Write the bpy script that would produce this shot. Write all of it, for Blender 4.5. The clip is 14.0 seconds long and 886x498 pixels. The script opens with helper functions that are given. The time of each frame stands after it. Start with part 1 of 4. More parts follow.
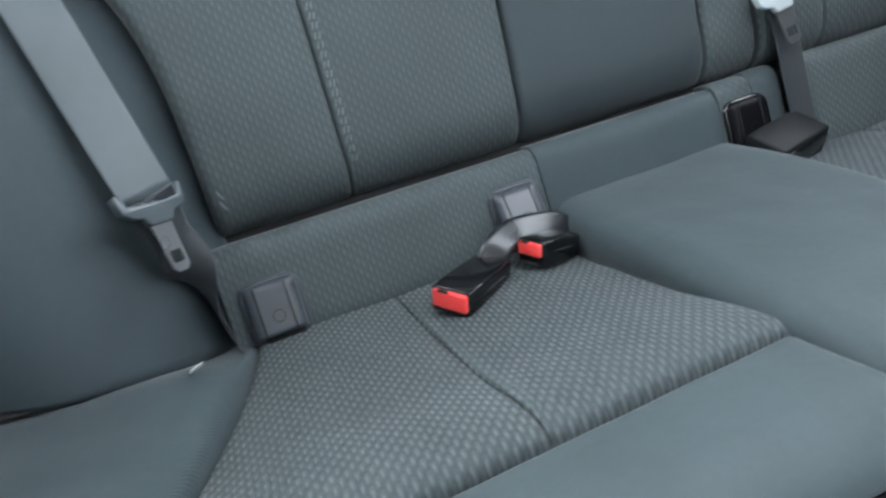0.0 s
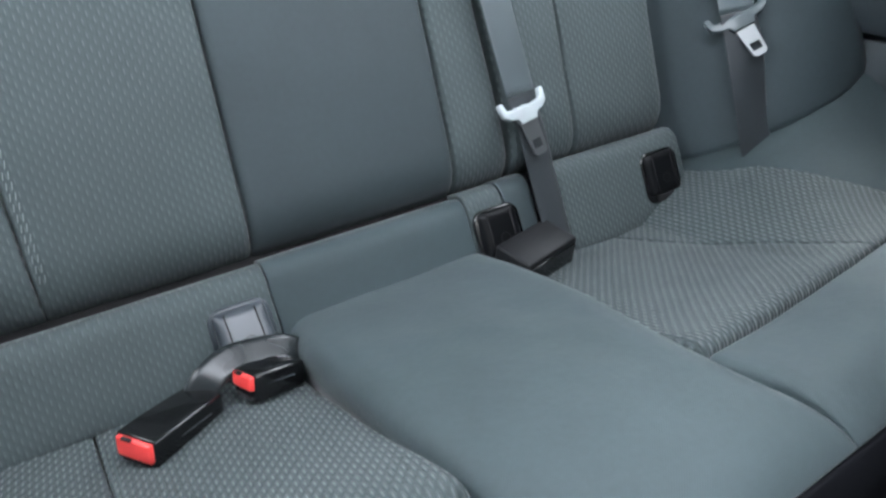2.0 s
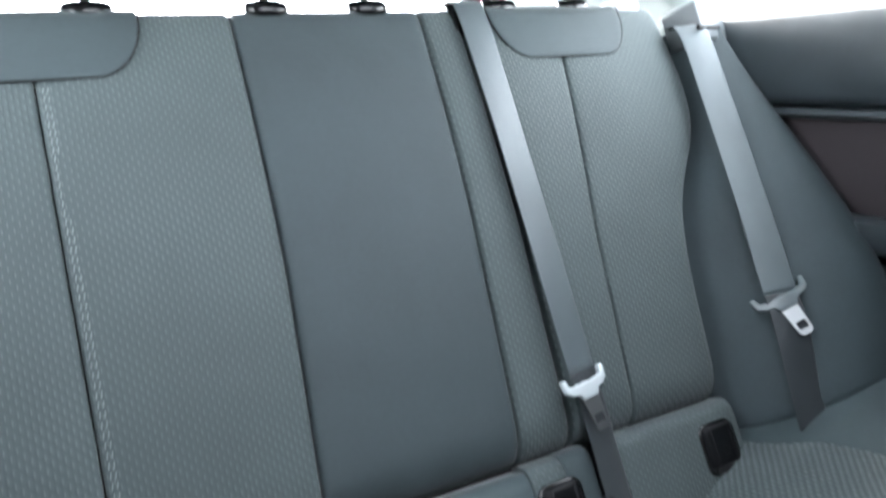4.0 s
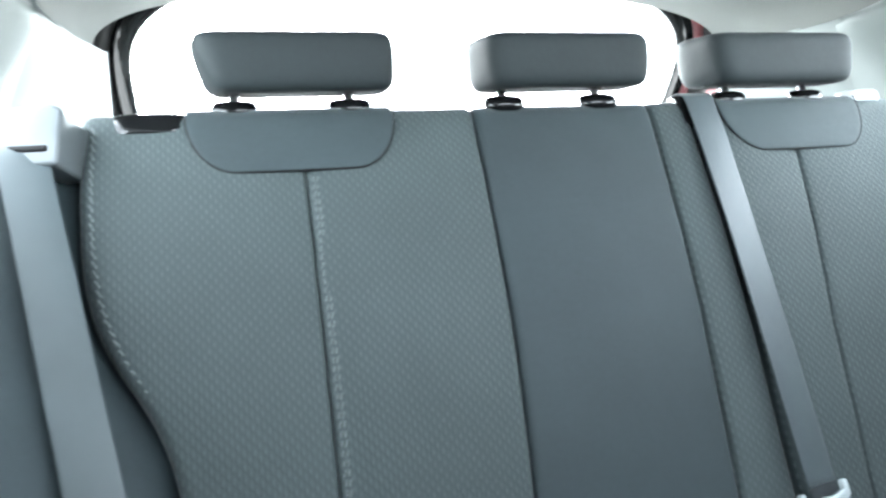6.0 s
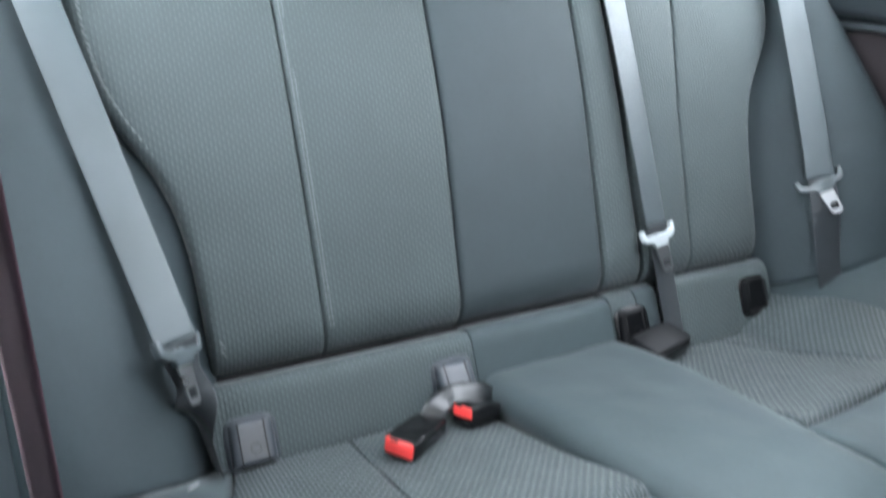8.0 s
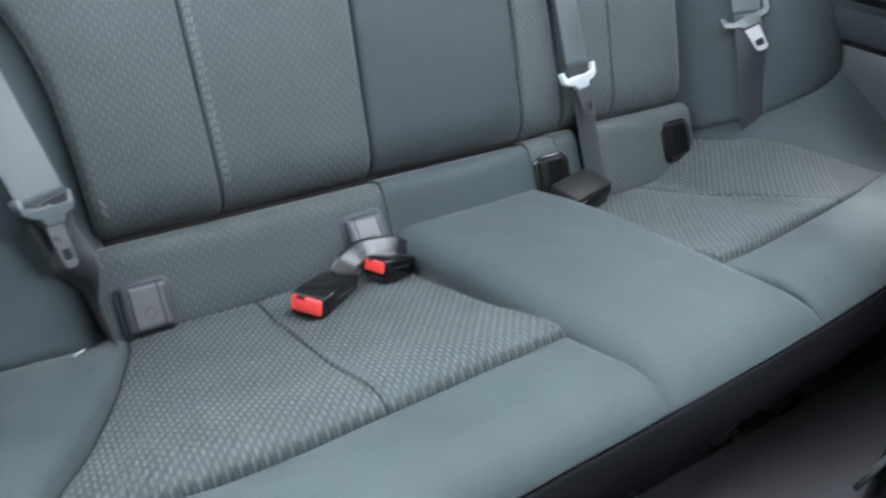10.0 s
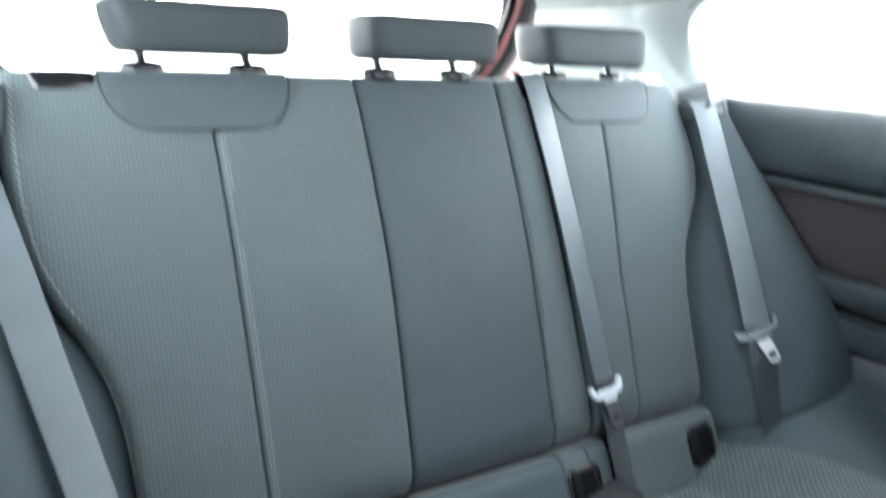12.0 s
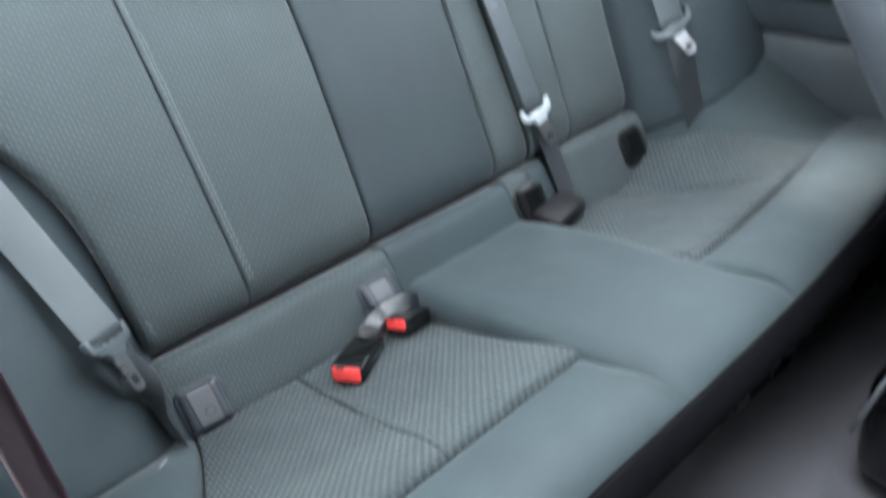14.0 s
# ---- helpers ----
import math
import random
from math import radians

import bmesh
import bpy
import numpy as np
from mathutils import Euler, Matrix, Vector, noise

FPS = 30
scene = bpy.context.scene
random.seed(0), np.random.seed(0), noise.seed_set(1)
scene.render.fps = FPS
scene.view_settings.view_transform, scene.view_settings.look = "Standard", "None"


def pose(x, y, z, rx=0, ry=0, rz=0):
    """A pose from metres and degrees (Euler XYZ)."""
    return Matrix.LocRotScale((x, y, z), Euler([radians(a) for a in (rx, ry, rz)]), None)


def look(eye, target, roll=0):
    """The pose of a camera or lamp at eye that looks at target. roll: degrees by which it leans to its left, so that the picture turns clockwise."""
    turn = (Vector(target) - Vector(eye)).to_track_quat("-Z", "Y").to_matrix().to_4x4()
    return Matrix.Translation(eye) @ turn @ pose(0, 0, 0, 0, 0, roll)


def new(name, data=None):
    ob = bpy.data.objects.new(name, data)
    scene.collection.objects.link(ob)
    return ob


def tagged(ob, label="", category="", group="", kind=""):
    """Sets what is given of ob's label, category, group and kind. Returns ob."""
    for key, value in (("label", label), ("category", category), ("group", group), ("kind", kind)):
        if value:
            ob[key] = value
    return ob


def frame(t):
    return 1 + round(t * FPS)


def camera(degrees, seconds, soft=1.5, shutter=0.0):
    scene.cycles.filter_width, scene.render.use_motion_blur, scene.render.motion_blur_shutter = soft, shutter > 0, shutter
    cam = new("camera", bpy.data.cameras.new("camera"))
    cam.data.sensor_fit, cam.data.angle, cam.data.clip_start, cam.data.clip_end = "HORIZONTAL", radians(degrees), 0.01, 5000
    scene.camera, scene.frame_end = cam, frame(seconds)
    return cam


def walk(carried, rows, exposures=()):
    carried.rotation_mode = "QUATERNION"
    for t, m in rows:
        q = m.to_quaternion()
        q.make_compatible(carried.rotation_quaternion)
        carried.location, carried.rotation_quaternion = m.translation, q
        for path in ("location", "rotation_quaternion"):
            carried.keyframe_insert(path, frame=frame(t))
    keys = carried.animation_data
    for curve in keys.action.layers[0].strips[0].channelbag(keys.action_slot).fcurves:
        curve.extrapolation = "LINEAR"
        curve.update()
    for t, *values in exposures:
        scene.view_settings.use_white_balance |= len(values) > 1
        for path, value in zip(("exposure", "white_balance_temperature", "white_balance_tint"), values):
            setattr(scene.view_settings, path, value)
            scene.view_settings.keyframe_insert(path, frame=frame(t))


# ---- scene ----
cam = camera(61.7, 14.0, soft=2.3, shutter=0.8)
PATH = [
    (0, (-0.446, -0.668, 0.75), (0.055, 0.936, -0.336), -9.5),
    (0.5, (-0.4, -0.665, 0.75), (0.134, 0.929, -0.334), -7.6),
    (1, (-0.334, -0.638, 0.761), (0.326, 0.921, -0.305), -5.5),
    (1.5, (-0.283, -0.654, 0.757), (0.474, 0.863, -0.304), -4.1),
    (2, (-0.273, -0.663, 0.762), (0.567, 0.858, -0.228), -3.8),
    (2.5, (-0.284, -0.662, 0.775), (0.568, 0.878, -0.175), -4.0),
    (3, (-0.308, -0.667, 0.812), (0.532, 0.959, 0.004), -3.9),
    (3.2, (-0.312, -0.671, 0.819), (0.542, 0.987, 0.099), -3.5),
    (5.3, (-0.33, -0.652, 0.866), (0.497, 1.157, 0.653), -1.4),
    (5.5, (-0.341, -0.651, 0.864), (0.355, 1.212, 0.646), -1.9),
    (6, (-0.393, -0.65, 0.864), (0.123, 1.269, 0.642), -2.6),
    (6.5, (-0.454, -0.698, 0.858), (0.149, 1.194, 0.616), -2.7),
    (7, (-0.52, -0.75, 0.877), (0.276, 1.039, 0.472), -0.1),
    (7.5, (-0.555, -0.783, 0.898), (0.291, 0.942, 0.341), 0.9),
    (8, (-0.563, -0.801, 0.883), (0.269, 0.852, 0.124), 1.2),
    (8.5, (-0.567, -0.799, 0.861), (0.275, 0.724, -0.125), 2.6),
    (8.7, (-0.574, -0.797, 0.85), (0.265, 0.668, -0.223), 3.0),
    (10.8, (-0.487, -0.775, 0.822), (0.567, 0.642, -0.118), 2.6),
    (11, (-0.492, -0.778, 0.834), (0.598, 0.648, -0.047), 2.5),
    (11.5, (-0.522, -0.787, 0.882), (0.546, 0.75, 0.177), 1.3),
    (12, (-0.563, -0.764, 0.965), (0.447, 0.889, 0.467), 2.0),
    (12.4, (-0.556, -0.763, 1.005), (0.447, 0.931, 0.652), 1.6),
    (12.5, (-0.562, -0.761, 1.021), (0.445, 0.928, 0.656), 1.7),
    (13, (-0.558, -0.817, 0.975), (0.48, 0.802, 0.425), 0.4),
    (13.5, (-0.57, -0.839, 0.968), (0.453, 0.682, 0.169), -4.1),
    (14, (-0.575, -0.804, 0.931), (0.403, 0.592, -0.115), -8.6),
]
walk(cam, [(t, look(eye, target, roll)) for t, eye, target, roll in PATH],
     [(0.0, 5.31, 6200, 10), (0.5, 5.46, 6200, 10), (2.0, 5.48, 6200, 10), (3.0, 5.58, 6200, 10), (5.5, 5.10, 6150, 8), (6.0, 5.23, 6030, 5), (6.5, 5.36, 6030, 5), (7.5, 5.62, 6050, 6), (8.0, 5.72, 6200, 10), (8.5, 5.75, 6200, 10), (11.0, 5.60, 6200, 10), (11.5, 5.65, 6200, 10), (12.0, 5.48, 6110, 8), (12.5, 5.18, 6150, 8), (13.0, 5.17, 6170, 9), (13.5, 5.51, 6200, 10), (14.0, 5.71, 6200, 10)])


# ---- world and light ----
world = bpy.data.worlds.new("sky")
scene.world = world
world.use_nodes = True
wn = world.node_tree.nodes
sky = wn.new("ShaderNodeTexSky")
sky.sky_type, sky.sun_disc = "NISHITA", False
sky.sun_elevation, sky.sun_rotation = radians(43), radians(-10)
sky.air_density, sky.dust_density = 1.0, 3.0
wn["Background"].inputs["Strength"].default_value = 0.15
cloud = wn.new("ShaderNodeHueSaturation")
cloud.inputs["Saturation"].default_value = 0.15
world.node_tree.links.new(sky.outputs[0], cloud.inputs["Color"])
world.node_tree.links.new(cloud.outputs[0], wn["Background"].inputs["Color"])
sun = new("sun", bpy.data.lights.new("sun", "SUN"))
sun.data.energy, sun.data.angle, sun.data.color = 1.5, radians(30), (1.0, 0.98, 0.95)
sun.rotation_euler = Vector((-0.12, -0.715, -0.69)).to_track_quat("-Z", "Y").to_euler()


# ---- materials ----
def nodes_of(name):
    m = bpy.data.materials.new(name)
    m.use_nodes = True
    nt = m.node_tree
    return m, nt, nt.nodes["Principled BSDF"]


def math_node(nt, op, a, b=None, c=None):
    n = nt.nodes.new("ShaderNodeMath")
    n.operation = op
    for i, v in enumerate((a, b, c)):
        if v is None:
            continue
        if isinstance(v, (int, float)):
            n.inputs[i].default_value = v
        else:
            nt.links.new(v, n.inputs[i])
    return n.outputs[0]


def noise_of(nt, vec, scale, detail=3.0):
    n = nt.nodes.new("ShaderNodeTexNoise")
    n.inputs["Scale"].default_value, n.inputs["Detail"].default_value = scale, detail
    if vec is not None:
        nt.links.new(vec, n.inputs["Vector"])
    return n.outputs["Fac"]


def mixed(nt, fac, a, b):
    n = nt.nodes.new("ShaderNodeMix")
    n.data_type = "RGBA"
    nt.links.new(fac, n.inputs["Factor"])
    for key, v in (("A", a), ("B", b)):
        s = [i for i in n.inputs if i.name == key and i.type == "RGBA"][0]
        if isinstance(v, tuple):
            s.default_value = (*v, 1)
        else:
            nt.links.new(v, s)
    return [o for o in n.outputs if o.type == "RGBA"][0]


def spread(nt, fac, lo, hi, a=0.0, b=1.0):
    n = nt.nodes.new("ShaderNodeMapRange")
    nt.links.new(fac, n.inputs["Value"])
    for k, v in zip(("From Min", "From Max", "To Min", "To Max"), (lo, hi, a, b)):
        n.inputs[k].default_value = v
    return n.outputs["Result"]


def bump_of(nt, bsdf, height, distance, strength=1.0):
    n = nt.nodes.new("ShaderNodeBump")
    n.inputs["Distance"].default_value, n.inputs["Strength"].default_value = distance, strength
    nt.links.new(height, n.inputs["Height"])
    nt.links.new(n.outputs[0], bsdf.inputs["Normal"])


def plain(name, color, rough=0.5, metal=0.0, grain=900.0, relief=0.0002, vary=0.12, coat=0.0, gloss=0.5):
    """Moulded plastic, paint or metal with fine grain and faint wear."""
    m, nt, b = nodes_of(name)
    tc = nt.nodes.new("ShaderNodeTexCoord").outputs["Object"]
    big, fine = noise_of(nt, tc, 14.0), noise_of(nt, tc, grain, 2.0)
    dark = tuple(c * (1 - vary) for c in color)
    light = tuple(min(1.0, c * (1 + vary)) for c in color)
    col = mixed(nt, spread(nt, big, 0.35, 0.65), dark, light)
    nt.links.new(col, b.inputs["Base Color"])
    nt.links.new(spread(nt, big, 0.3, 0.7, rough * 0.88, min(1.0, rough * 1.12)), b.inputs["Roughness"])
    b.inputs["Metallic"].default_value = metal
    b.inputs["Coat Weight"].default_value = coat
    b.inputs["Specular IOR Level"].default_value = gloss
    if relief:
        bump_of(nt, b, fine, relief, 0.6)
    return m


def ribbed_cloth(name, base, thread, across=0.0052, along=0.0122, relief=0.0016, gap_shade=0.8, rough=0.3, gloss=0.8, thin=26.0):
    """Woven upholstery of staggered puffed lozenges, each with a short shiny thread on its crest."""
    m, nt, b = nodes_of(name)
    tc = nt.nodes.new("ShaderNodeTexCoord")
    sep = nt.nodes.new("ShaderNodeSeparateXYZ")
    nt.links.new(tc.outputs["UV"], sep.inputs[0])
    x, y = sep.outputs[0], sep.outputs[1]
    cx = math_node(nt, "DIVIDE", x, across)
    col_i = math_node(nt, "FLOOR", cx)
    a = math_node(nt, "SUBTRACT", math_node(nt, "FRACT", cx), 0.5)
    cy = math_node(nt, "DIVIDE", y, along)
    cy = math_node(nt, "ADD", cy, math_node(nt, "MULTIPLY", col_i, 0.5))
    cy = math_node(nt, "ADD", cy, math_node(nt, "MULTIPLY", a, 0.40))
    bb = math_node(nt, "SUBTRACT", math_node(nt, "FRACT", cy), 0.5)

    def lozenge(ka, kb):
        q = math_node(nt, "ADD", math_node(nt, "MULTIPLY", math_node(nt, "MULTIPLY", a, a), ka), math_node(nt, "MULTIPLY", math_node(nt, "MULTIPLY", bb, bb), kb))
        return math_node(nt, "SQRT", math_node(nt, "MAXIMUM", math_node(nt, "SUBTRACT", 1.0, q), 0.0))
    puff, dash = lozenge(4.6, 4.2), lozenge(thin, 11.0)
    obj = tc.outputs["Object"]
    big = noise_of(nt, obj, 9.0)
    weave = noise_of(nt, obj, 2200.0, 1.0)
    patchy = noise_of(nt, obj, 70.0, 2.0)
    tone = mixed(nt, spread(nt, big, 0.3, 0.7), tuple(c * 0.9 for c in base), tuple(c * 1.1 for c in base))
    # Shade in the hollows between lozenges is painted by darkening the base.
    tone = mixed(nt, spread(nt, puff, 0.0, 0.7), tuple(c * gap_shade for c in base), tone)
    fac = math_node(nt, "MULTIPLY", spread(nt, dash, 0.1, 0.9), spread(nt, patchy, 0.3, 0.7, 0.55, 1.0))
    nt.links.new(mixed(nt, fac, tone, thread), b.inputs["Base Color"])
    nt.links.new(spread(nt, fac, 0.0, 0.9, 0.75, rough), b.inputs["Roughness"])
    nt.links.new(spread(nt, fac, 0.0, 0.9, 0.4, gloss), b.inputs["Specular IOR Level"])
    b.inputs["Sheen Weight"].default_value = 0.15
    b.inputs["Sheen Roughness"].default_value = 0.5
    height = math_node(nt, "ADD", math_node(nt, "MULTIPLY", puff, 0.75), math_node(nt, "MULTIPLY", dash, 0.35))
    bump_of(nt, b, math_node(nt, "ADD", height, math_node(nt, "MULTIPLY", weave, 0.10)), relief, 0.9)
    return m


def smooth_cloth(name, base, relief=0.0003, sheen=0.2, gloss=0.5):
    """Plain tight-woven upholstery."""
    m, nt, b = nodes_of(name)
    tc = nt.nodes.new("ShaderNodeTexCoord")
    big, mid = noise_of(nt, tc.outputs["Object"], 7.0), noise_of(nt, tc.outputs["Object"], 160.0)
    w = nt.nodes.new("ShaderNodeTexWave")
    w.wave_type, w.bands_direction = "BANDS", "DIAGONAL"
    w.inputs["Scale"].default_value, w.inputs["Distortion"].default_value = 260.0, 1.5
    nt.links.new(tc.outputs["UV"], w.inputs["Vector"])
    fac = math_node(nt, "ADD", math_node(nt, "MULTIPLY", big, 0.7), math_node(nt, "MULTIPLY", mid, 0.3))
    nt.links.new(mixed(nt, spread(nt, fac, 0.35, 0.65), tuple(c * 0.88 for c in base), tuple(c * 1.12 for c in base)), b.inputs["Base Color"])
    b.inputs["Roughness"].default_value = 0.7
    b.inputs["Sheen Weight"].default_value = sheen
    b.inputs["Sheen Roughness"].default_value = 0.45
    b.inputs["Specular IOR Level"].default_value = gloss
    soft_fold = noise_of(nt, tc.outputs["Object"], 26.0, 2.0)
    fine = math_node(nt, "ADD", w.outputs["Fac"], mid)
    bump_of(nt, b, math_node(nt, "ADD", fine, math_node(nt, "MULTIPLY", soft_fold, 5.0)), relief, 0.5)
    return m


def webbing(name, base, rough=0.42, sheen=0.2, gloss=0.5):
    """Seat-belt webbing: fine ribs along the strap."""
    m, nt, b = nodes_of(name)
    tc = nt.nodes.new("ShaderNodeTexCoord")
    sep = nt.nodes.new("ShaderNodeSeparateXYZ")
    nt.links.new(tc.outputs["UV"], sep.inputs[0])
    rib = math_node(nt, "ABSOLUTE", math_node(nt, "SINE", math_node(nt, "MULTIPLY", sep.outputs[0], 1400.0)))
    weft = math_node(nt, "ABSOLUTE", math_node(nt, "SINE", math_node(nt, "MULTIPLY", sep.outputs[1], 2200.0)))
    big = noise_of(nt, tc.outputs["Object"], 11.0)
    nt.links.new(mixed(nt, spread(nt, big, 0.3, 0.7), tuple(c * 0.88 for c in base), tuple(c * 1.12 for c in base)), b.inputs["Base Color"])
    b.inputs["Roughness"].default_value = rough
    b.inputs["Sheen Weight"].default_value = sheen
    b.inputs["Specular IOR Level"].default_value = gloss
    bump_of(nt, b, math_node(nt, "ADD", rib, math_node(nt, "MULTIPLY", weft, 0.5)), 0.0003, 0.6)
    return m


def knit(name, base, scale=420.0, relief=0.0006):
    """Headliner felt and floor carpet."""
    m, nt, b = nodes_of(name)
    tc = nt.nodes.new("ShaderNodeTexCoord").outputs["Object"]
    big, fine = noise_of(nt, tc, 5.0), noise_of(nt, tc, scale, 4.0)
    fac = math_node(nt, "ADD", math_node(nt, "MULTIPLY", big, 0.6), math_node(nt, "MULTIPLY", fine, 0.4))
    nt.links.new(mixed(nt, spread(nt, fac, 0.35, 0.65), tuple(c * 0.9 for c in base), tuple(min(1, c * 1.08) for c in base)), b.inputs["Base Color"])
    b.inputs["Roughness"].default_value = 0.95
    bump_of(nt, b, fine, relief, 0.6)
    return m


CLOTH = ribbed_cloth("ribbed_grey_cloth", (0.0545, 0.0720, 0.0735), (0.0900, 0.1120, 0.1140), relief=0.0006, gap_shade=0.95, rough=0.46, gloss=0.55, thin=85.0)
SEAT_CLOTH = ribbed_cloth("ribbed_seat_cloth", (0.0495, 0.0675, 0.0695), (0.0740, 0.0980, 0.1000), relief=0.0018, gap_shade=0.76)
SMOOTH = smooth_cloth("smooth_dark_cloth", (0.0335, 0.0522, 0.0566))
CENTRE = smooth_cloth("centre_panel_cloth", (0.0285, 0.0427, 0.0468))
BOLSTER = smooth_cloth("bolster_cloth", (0.0285, 0.0437, 0.0490), sheen=0.10)
PAD = smooth_cloth("pad_cloth", (0.031, 0.0465, 0.0505))
CUSHION = smooth_cloth("head_cushion_cloth", (0.0185, 0.0268, 0.029), sheen=0.04)
BELT = webbing("grey_webbing", (0.067, 0.087, 0.093), 0.40, 0.2, 0.55)
# Same belt webbing, darkened to paint the shade below the tongues.
BELT_SHADED = webbing("shaded_grey_webbing", (0.023, 0.029, 0.033))
STRAP_DARK = webbing("dark_red_webbing", (0.150, 0.088, 0.108), 0.7, 0.05, 0.2)
GREY_PLASTIC = plain("grey_plastic", (0.048, 0.056, 0.065), 0.30)
DARK_PLASTIC = plain("dark_plastic", (0.015, 0.017, 0.019), 0.28)
BLACK_PLASTIC = plain("black_plastic", (0.006, 0.0065, 0.007), 0.13, relief=0.00003)
BLACK_RUBBER = plain("black_rubber", (0.004, 0.0042, 0.0048), 0.8)
STRAP_GREY = plain("grey_sleeve", (0.013, 0.0165, 0.018), 0.27, grain=300)
MATTE_BLACK = plain("matte_black_plastic", (0.0025, 0.003, 0.0038), 0.45, gloss=0.2)
MATTE_DARK = plain("matte_dark_plastic", (0.008, 0.0085, 0.0098), 0.5, gloss=0.3)
RED_PLASTIC = plain("red_plastic", (0.95, 0.075, 0.070), 0.35, relief=0.0, vary=0.04)
TONGUE_PLASTIC = plain("pale_grey_plastic", (0.48, 0.53, 0.54), 0.16)
TONGUE_DARK = plain("mid_grey_plastic", (0.085, 0.104, 0.110), 0.22)
CHROME = plain("chrome", (0.78, 0.80, 0.81), 0.3, metal=1.0, relief=0.0, vary=0.04)
STEEL = plain("blade_steel", (0.24, 0.25, 0.255), 0.30, metal=0.85, relief=0.0, vary=0.05)
GLOSS_WHITE = plain("glossy_pale_plastic", (0.62, 0.65, 0.66), 0.12, relief=0.0)
GUIDE = plain("pale_trim_plastic", (0.14, 0.157, 0.164), 0.38)
PILLAR = plain("pillar_trim", (0.165, 0.188, 0.182), 0.6, vary=0.04)
HEADLINER = knit("headliner_felt", (0.108, 0.115, 0.108))
CARPET = knit("dark_carpet", (0.110, 0.110, 0.118), 260.0, 0.0015)
DOOR_DARK = plain("door_soft_plastic", (0.036, 0.046, 0.052), 0.42, grain=900, relief=0.0001)
DOOR_CLOTH = knit("door_insert_cloth", (0.036, 0.029, 0.032), 500.0)
BODY_RED = plain("red_paint", (0.115, 0.008, 0.012), 0.35, coat=0.3, relief=0.0)
CAR_WHITE = plain("white_car_paint", (0.75, 0.76, 0.77), 0.25, coat=0.6, relief=0.0)
CAR_GLASS = plain("dark_car_glass", (0.050, 0.052, 0.054), 0.3, relief=0.0, gloss=0.1, vary=0.03)
SHELF = knit("parcel_shelf_felt", (0.12, 0.122, 0.125), 420.0)
SEAT_BACK = smooth_cloth("front_seat_cloth", (0.026, 0.034, 0.042), sheen=0.1)
SHADED_APRON = smooth_cloth("black_shaded_apron_cloth", (0.004, 0.0045, 0.006), sheen=0.0, gloss=0.1)
LABEL = plain("white_cloth_label", (0.45, 0.47, 0.48), 0.8)
STITCH_DIM = plain("dull_thread", (0.105, 0.130, 0.132), 0.8, relief=0.0)
STITCH = plain("pale_thread", (0.215, 0.243, 0.245), 0.8, relief=0.0)


def pane_glass():
    """Thin clear window glass with a faint gloss."""
    m, nt, b = nodes_of("window_glass")
    nt.nodes.remove(b)
    clear, gloss, mix = (nt.nodes.new(k) for k in ("ShaderNodeBsdfTransparent", "ShaderNodeBsdfGlossy", "ShaderNodeMixShader"))
    clear.inputs["Color"].default_value = (0.95, 0.97, 0.965, 1)
    gloss.inputs["Roughness"].default_value = 0.03
    mix.inputs["Fac"].default_value = 0.05
    nt.links.new(clear.outputs[0], mix.inputs[1])
    nt.links.new(gloss.outputs[0], mix.inputs[2])
    nt.links.new(mix.outputs[0], nt.nodes["Material Output"].inputs["Surface"])
    return m


GLASS = pane_glass()


# ---- mesh helpers ----
WORLD_OF = {}


def thing(name, at, label, category, group="", kind=""):
    ob = new(name)
    ob.location = at
    ob.empty_display_size = 0.05
    WORLD_OF[ob] = Matrix.Translation(at)
    return tagged(ob, label, category, group, kind)


def part(name, bm, material, parent=None, label="", flat=False):
    me = bpy.data.meshes.new(name)
    bmesh.ops.recalc_face_normals(bm, faces=bm.faces)
    bm.to_mesh(me)
    bm.free()
    me.materials.append(material)
    me.polygons.foreach_set("use_smooth", [not flat] * len(me.polygons))
    ob = new(name, me)
    if parent is not None:
        ob.parent = parent
        ob.matrix_parent_inverse = WORLD_OF.get(parent, Matrix()).inverted()
    if label:
        ob["label"] = label
    return ob


def sharp(ob, degrees=35):
    """Keep hard edges on a smooth-shaded mesh."""
    me = ob.data
    bm = bmesh.new()
    bm.from_mesh(me)
    for e in bm.edges:
        e.smooth = not (len(e.link_faces) == 2 and e.calc_face_angle(0) > radians(degrees))
    bm.to_mesh(me)
    bm.free()
    return ob


def lerp(a, b, t):
    return a + (b - a) * t


def step(lo, hi, x):
    t = min(1.0, max(0.0, (x - lo) / (hi - lo)))
    return t * t * (3 - 2 * t)


def table(pairs):
    """A smooth-enough curve through (key, value) pairs in rising order."""
    def f(k):
        if k <= pairs[0][0]:
            return pairs[0][1]
        for (k0, v0), (k1, v1) in zip(pairs, pairs[1:]):
            if k <= k1:
                return lerp(v0, v1, (k - k0) / (k1 - k0))
        return pairs[-1][1]
    lo, hi = pairs[0][0], pairs[-1][0]
    w = (hi - lo) * 0.04
    return lambda k: sum(f(k + w * i) for i in (-1.5, -1, -0.5, 0, 0.5, 1, 1.5)) / 7


